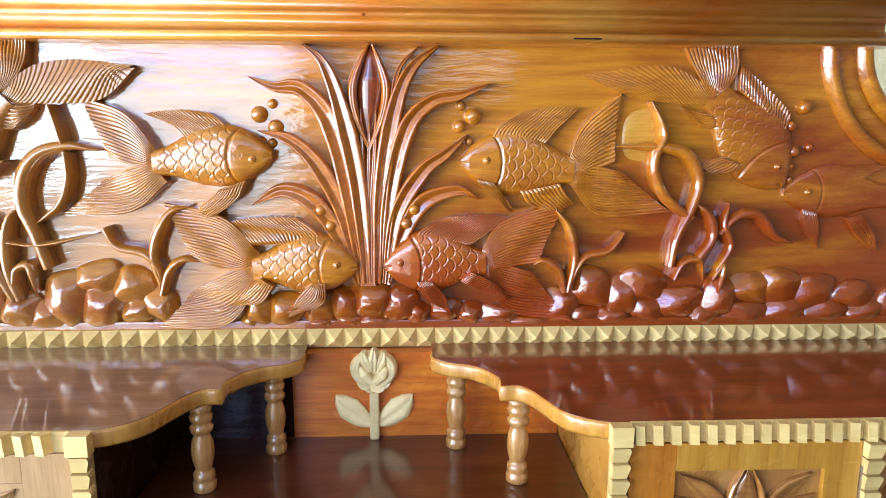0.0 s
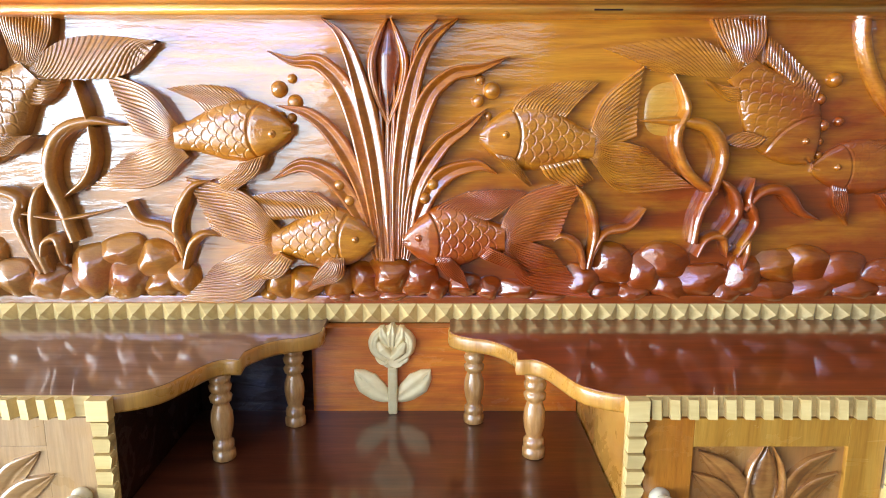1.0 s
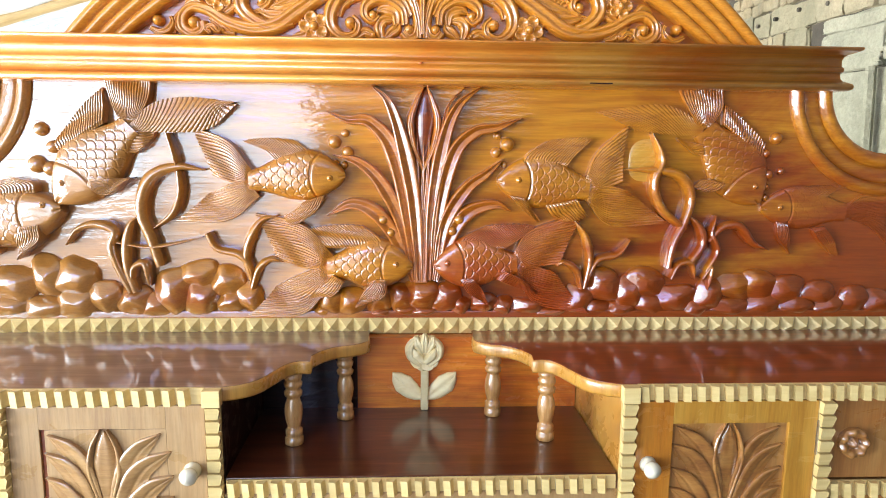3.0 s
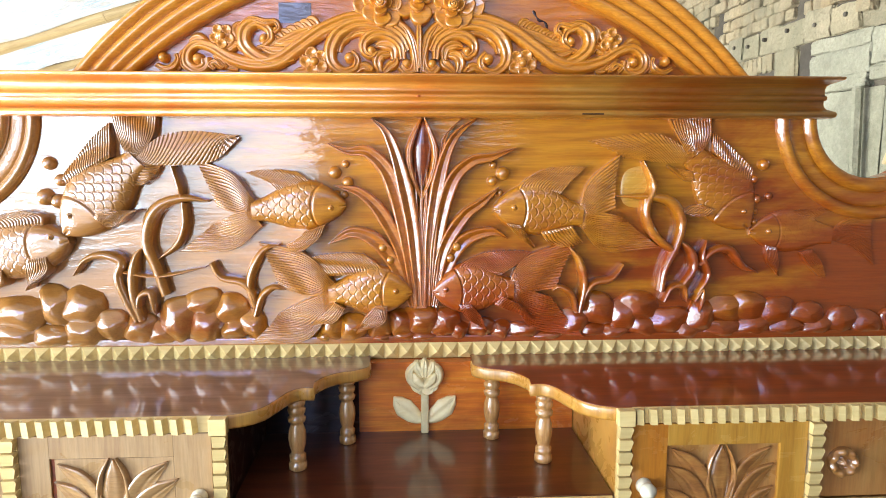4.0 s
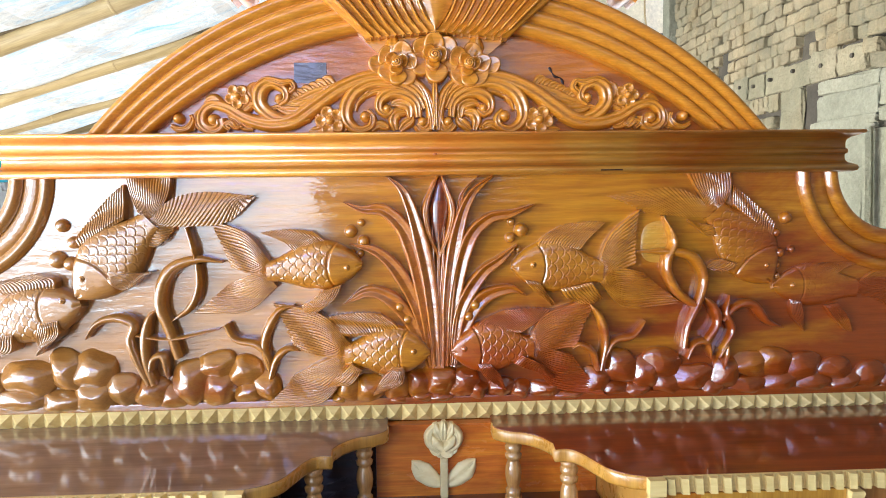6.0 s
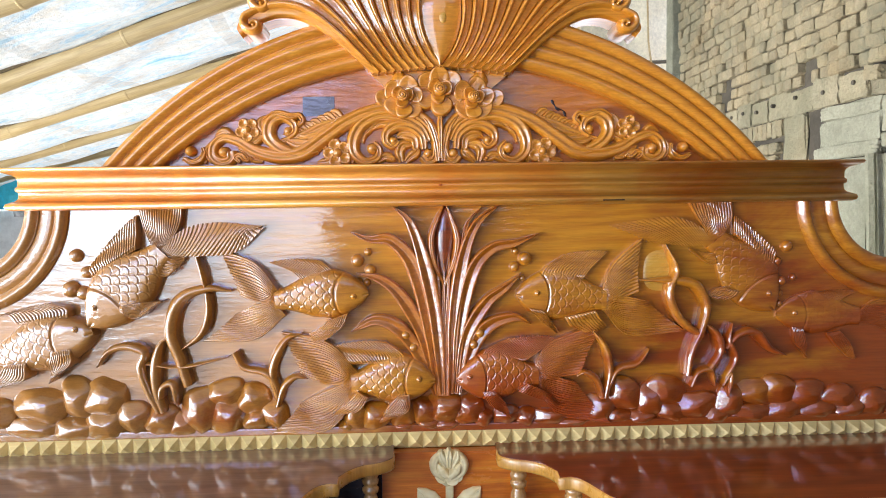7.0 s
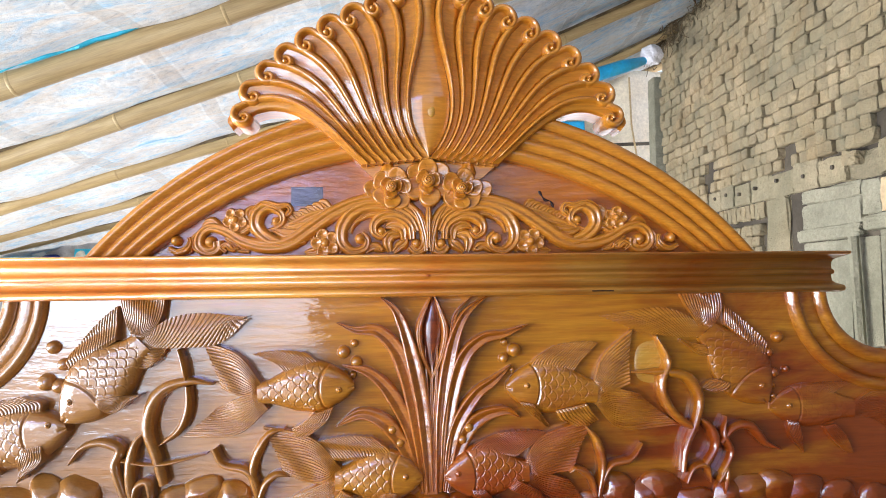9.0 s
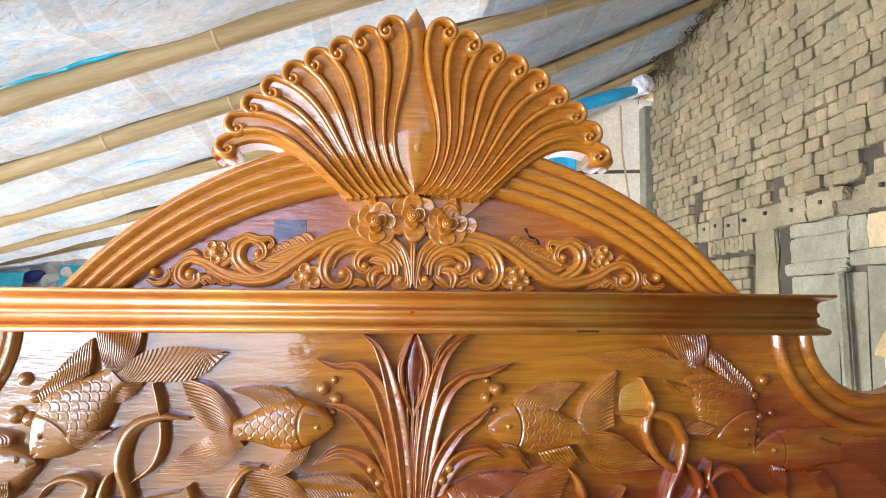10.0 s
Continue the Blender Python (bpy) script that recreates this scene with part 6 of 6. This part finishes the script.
BRICKS = [brick_mesh(s) for s in range(12)]
rnd = random.Random(5)
COURSE = 0.066
HOLES = ((1.297, 2.235), (2.047, 2.235), (3.01, 2.235), (3.02, 2.30), (2.99, 2.445))       # missing bricks
z, row = 1.58, 0
laid, verts, faces = 0, [], []
while z < 3.62:
    y = (2.06 if z < 2.17 else 0.75) + (0.06 if row % 2 else 0.0)
    while y < 3.76:
        ln = rnd.choice((0.065, 0.075, 0.08, 0.09, 0.10, 0.085, 0.075, 0.13))
        gap = any(abs(y + ln / 2 - hy) < 0.055 and abs(z + COURSE / 2 - hz) < 0.04 for hy, hz in HOLES)
        if not (z + COURSE > 1.935 and z < 2.155 and y < 2.98) and not (z < 2.03 and y < 2.285) and not gap and y + ln < 3.80:
            me = rnd.choice(BRICKS)
            at = Vector((WALL_X - 0.002 - rnd.uniform(0, 0.020), y + ln / 2, z + COURSE / 2 + 0.004 * math.sin(y * 3 + row)))
            turn = (rnd.uniform(-0.035, 0.035), 0, rnd.uniform(-0.05, 0.05))
            size = (0.06, ln - rnd.uniform(0.001, 0.006), COURSE - rnd.uniform(0.0, 0.005))
            if laid < 300 and y < 2.75:
                ob = new("brick", me)
                ob.parent, ob.location, ob.rotation_euler, ob.scale = wall, at, turn, size
                laid += 1
            else:
                mat4 = pose(*at, *[math.degrees(v) for v in turn]) @ Matrix.Diagonal((*size, 1))
                base_i = len(verts)
                verts += [tuple(mat4 @ v.co) for v in me.vertices]
                faces += [[base_i + i for i in f.vertices] for f in me.polygons]
        y += ln
    z += COURSE
    row += 1
me = bpy.data.meshes.new("far_bricks")
me.from_pydata(verts, [], faces)
far = link_mesh("far_bricks", me, FAR_BRICK, wall)
far["kind"] = "stuff"

# things beyond the end of the wall and at the low side of the roof
pillar = box_part("wall_end_post", (1.96, 2.06, 3.82, 3.95, 0, 3.22), PLANK, None, "", 0.01)
tagged(pillar, "weathered grey post at the wall's end", "post")


def hanging_sheet(name, label, category, x0, x1, y, z0, z1, mat, wave, seed):
    n, m = 30, 24
    x, z = np.linspace(x0, x1, n), np.linspace(0, 1, m)
    Xg, Tg = np.meshgrid(x, z, indexing="ij")
    edge = 0.06 * np.sin(Xg * 5 + seed) + 0.03 * np.sin(Xg * 13 + seed)
    Zg = z0 + edge + (z1 - z0 - edge) * Tg
    Yg = y + wave * np.sin(Xg * 11 + seed + Tg * 2) + 0.4 * wave * np.sin(Xg * 31 + 3 * Tg)
    idx = np.arange(n * m).reshape(n, m)
    quads = np.stack([idx[:-1, :-1], idx[1:, :-1], idx[1:, 1:], idx[:-1, 1:]], -1).reshape(-1, 4)
    me = bpy.data.meshes.new(name)
    me.from_pydata(np.stack([Xg, Yg, Zg], -1).reshape(-1, 3).tolist(), [], quads.tolist())
    me.polygons.foreach_set("use_smooth", [True] * len(quads))
    ob = link_mesh(name, me, mat)
    sol = ob.modifiers.new("thickness", "SOLIDIFY")
    sol.thickness = 0.006
    return tagged(ob, label, category)


hanging_sheet("sack_cloth", "cream sack cloth hung beyond the wall's end", "cloth", 1.35, 2.24, 4.3, 2.1, 3.42, CLOTH, 0.03, 1)
hanging_sheet("blue_sheet", "bright turquoise plastic sheet under the low roof edge", "tarpaulin", -4.2, -3.15, 4.6, 1.62, 1.86, CYAN, 0.04, 2)
hanging_sheet("turquoise_sheet", "turquoise plastic sheet under the low roof edge", "tarpaulin", -2.9, -2.6, 4.72, 1.60, 1.93, CYAN, 0.03, 4)
hanging_sheet("rag_sheet", "grey and cream rags hung in the far corner", "cloth", -3.6, -2.72, 4.76, 1.55, 1.99, RAGS, 0.06, 5)
bag = dome("navy_bag", -3.22, 1.99, 0.15, 0.045, 0.10, NAVY, None, "", y0=4.7, seed=3, lumpy=0.2, n=8, m=20)
tagged(bag, "crumpled navy plastic bag tucked under the roof edge", "bag")
for k, (x, z, rx, rz, mat, what) in enumerate(((-3.32, 1.80, 0.10, 0.07, CLOTH, "cream"), (-3.12, 1.83, 0.09, 0.06, NAVY, "navy"), (-2.98, 1.80, 0.08, 0.06, LIME, "white"), (-3.22, 1.90, 0.08, 0.05, LIME, "white"), (-2.84, 1.86, 0.05, 0.05, CLOTH, "cream"), (-3.42, 1.90, 0.08, 0.05, CYAN, "turquoise"))):
    lump = dome("stuffed_bag", x, z, rx, rz, 0.06, mat, None, "", y0=4.72, seed=30 + k, lumpy=0.3, n=7, m=18)
    tagged(lump, "small crumpled " + what + " bag among the rags", "bag", "bags in the far corner")
hanging_sheet("blue_curtain", "blue plastic sheet hung beyond the wall's end", "tarpaulin", 1.15, 1.50, 4.22, 2.66, 2.95, BLUE, 0.02, 6)
hanging_sheet("pale_sheet", "pale sheet hung beyond the low roof edge", "cloth", -4.5, -2.3, 4.8, 0.06, 1.60, LIME, 0.03, 3)
roll = part("rolled_sheet", tube(bmesh.new(), [(0.95, 3.0, 2.90), (1.2, 3.0, 2.955), (1.45, 3.02, 3.04), (1.62, 3.03, 3.09)], [0.03, 0.046, 0.046, 0.025], 12), BLUE, None, "", True)
tagged(roll, "rolled blue plastic sheet under the roof", "tarpaulin")
rnd = random.Random(21)
xs = [-2.6 + 0.05 * k for k in range(66)]
edge = part("blue_edging", tube(bmesh.new(), [(x, 0.776 + rnd.uniform(-0.005, 0.005), RIDGE + 0.335 * x + 0.034 + rnd.uniform(-0.006, 0.006)) for x in xs], [rnd.uniform(0.003, 0.009) for _ in xs], 7), CYAN, None)
tagged(edge, "crinkled turquoise sheet edge along the bamboo rafter", "tarpaulin")
# unidentified shiny ball, built as a crumpled white lump
bm = bmesh.new()
bmesh.ops.create_icosphere(bm, subdivisions=4, radius=1.0)
for v in bm.verts:
    p = v.co.normalized()
    fold = 1 + 0.10 * math.sin(5 * p.x + 3 * p.z + 1) * math.sin(4 * p.y - 2 * p.z) + 0.05 * abs(math.sin(9 * p.x + 7 * math.sin(5 * p.z))) - 0.04 * abs(math.sin(13 * p.z + 6 * p.y))
    v.co = (1.655 + 0.074 * fold * p.x, 3.03 + 0.060 * fold * p.y, 3.125 + 0.070 * fold * p.z)
lump = part("shiny_ball", bm, SHINY, None)
tagged(lump, "crumpled shiny white ball at the end of the blue roll", "bag")
bar = part("metal_bar", tube(bmesh.new(), [(1.3, 4.15, 2.72), (2.02, 4.1, 2.74)], 0.015, 8), MORTAR, None)
tagged(bar, "dark iron bar across the gap", "bar")
cord = part("cord", tube(bmesh.new(), [(1.86, 4.1, 3.3), (1.87, 4.1, 2.9), (1.92, 4.08, 2.5)], 0.008, 6), BAMBOO, None)
tagged(cord, "thin brown hanging cord", "cord")

dome("wood_plug", 0.486, 1.396, 0.037, 0.047, 0.0035, PALE_PLUG, bed, "lighter oval wood patch", n=8, m=32, square=3.0, lumpy=0.09)
box_part("crack", (0.345, 0.392, -0.0584, -0.05, 1.5525, 1.5553), NSIDE, bed, "dark split in the cornice", 0.0006)
ribbon("split", curve_through([(0.246, 1.776), (0.258, 1.757), (0.272, 1.752), (0.282, 1.732), (0.300, 1.722), (0.326, 1.708)], 40), 0.0022 + 0.0010 * np.sin(np.arange(40) * 0.9), np.full(40, 0.0), np.full(40, 0.0012), NSIDE, bed)
box_part("tape_patch", (-0.297, -0.229, -0.0015, 0.002, 1.744, 1.786), TAPE, bed, "dark square of old tape on the half-round board", 0.0004)
dome("knot", -0.003, 1.5905, 0.006, 0.0035, 0.003, NICHE, bed, "", y0=-0.0420, n=5, m=12)

# unidentified dome over a white post, built as a lidded drum
drum = thing("domed_post", "white ringed post under a round brown dome, kind unknown", "drum", at=(1.815, 0.84, 0.012))
bm = turned(bmesh.new(), [(0.0, 0.10), (1.30, 0.10), (1.31, 0.104), (1.33, 0.104), (1.34, 0.095), (1.37, 0.095), (1.38, 0.10), (1.425, 0.10)], 0, 0, 24)
part("body", bm, LIME, drum, "white ringed body", True)
bm = turned(bmesh.new(), [(1.425, 0.130), (1.432, 0.132), (1.46, 0.124), (1.50, 0.106), (1.54, 0.076), (1.565, 0.040), (1.572, 0.008)], 0, 0, 28)
part("lid", bm, BAMBOO, drum, "round brown wooden lid", True)


def straw():
    """Dry straw and cobwebby twigs stuck between the wall's top and the roof."""
    rnd = random.Random(11)
    bm = bmesh.new()
    for k in range(460):
        y = rnd.uniform(2.0, 3.9) if k < 330 else rnd.gauss(3.2, 0.28)
        z = float(roof_height(WALL_X, y)) + 0.03 - abs(rnd.gauss(0, 0.055))
        p = Vector((WALL_X - rnd.uniform(-0.02, 0.10), y, z))
        d = Vector((rnd.uniform(-0.4, 0.1), rnd.uniform(-1, 1), rnd.uniform(-0.5, 0.2))).normalized() * rnd.uniform(0.05, 0.20)
        bend = Vector((rnd.uniform(-0.03, 0.03), rnd.uniform(-0.03, 0.03), -rnd.uniform(0, 0.05)))
        tube(bm, [p, p + d * 0.5 + bend, p + d], rnd.uniform(0.0012, 0.0042), 4)
    ob = part("dry_straw", bm, STRAW, None)
    tagged(ob, "dry straw stuck on the wall top under the roof", "straw", kind="stuff")


straw()
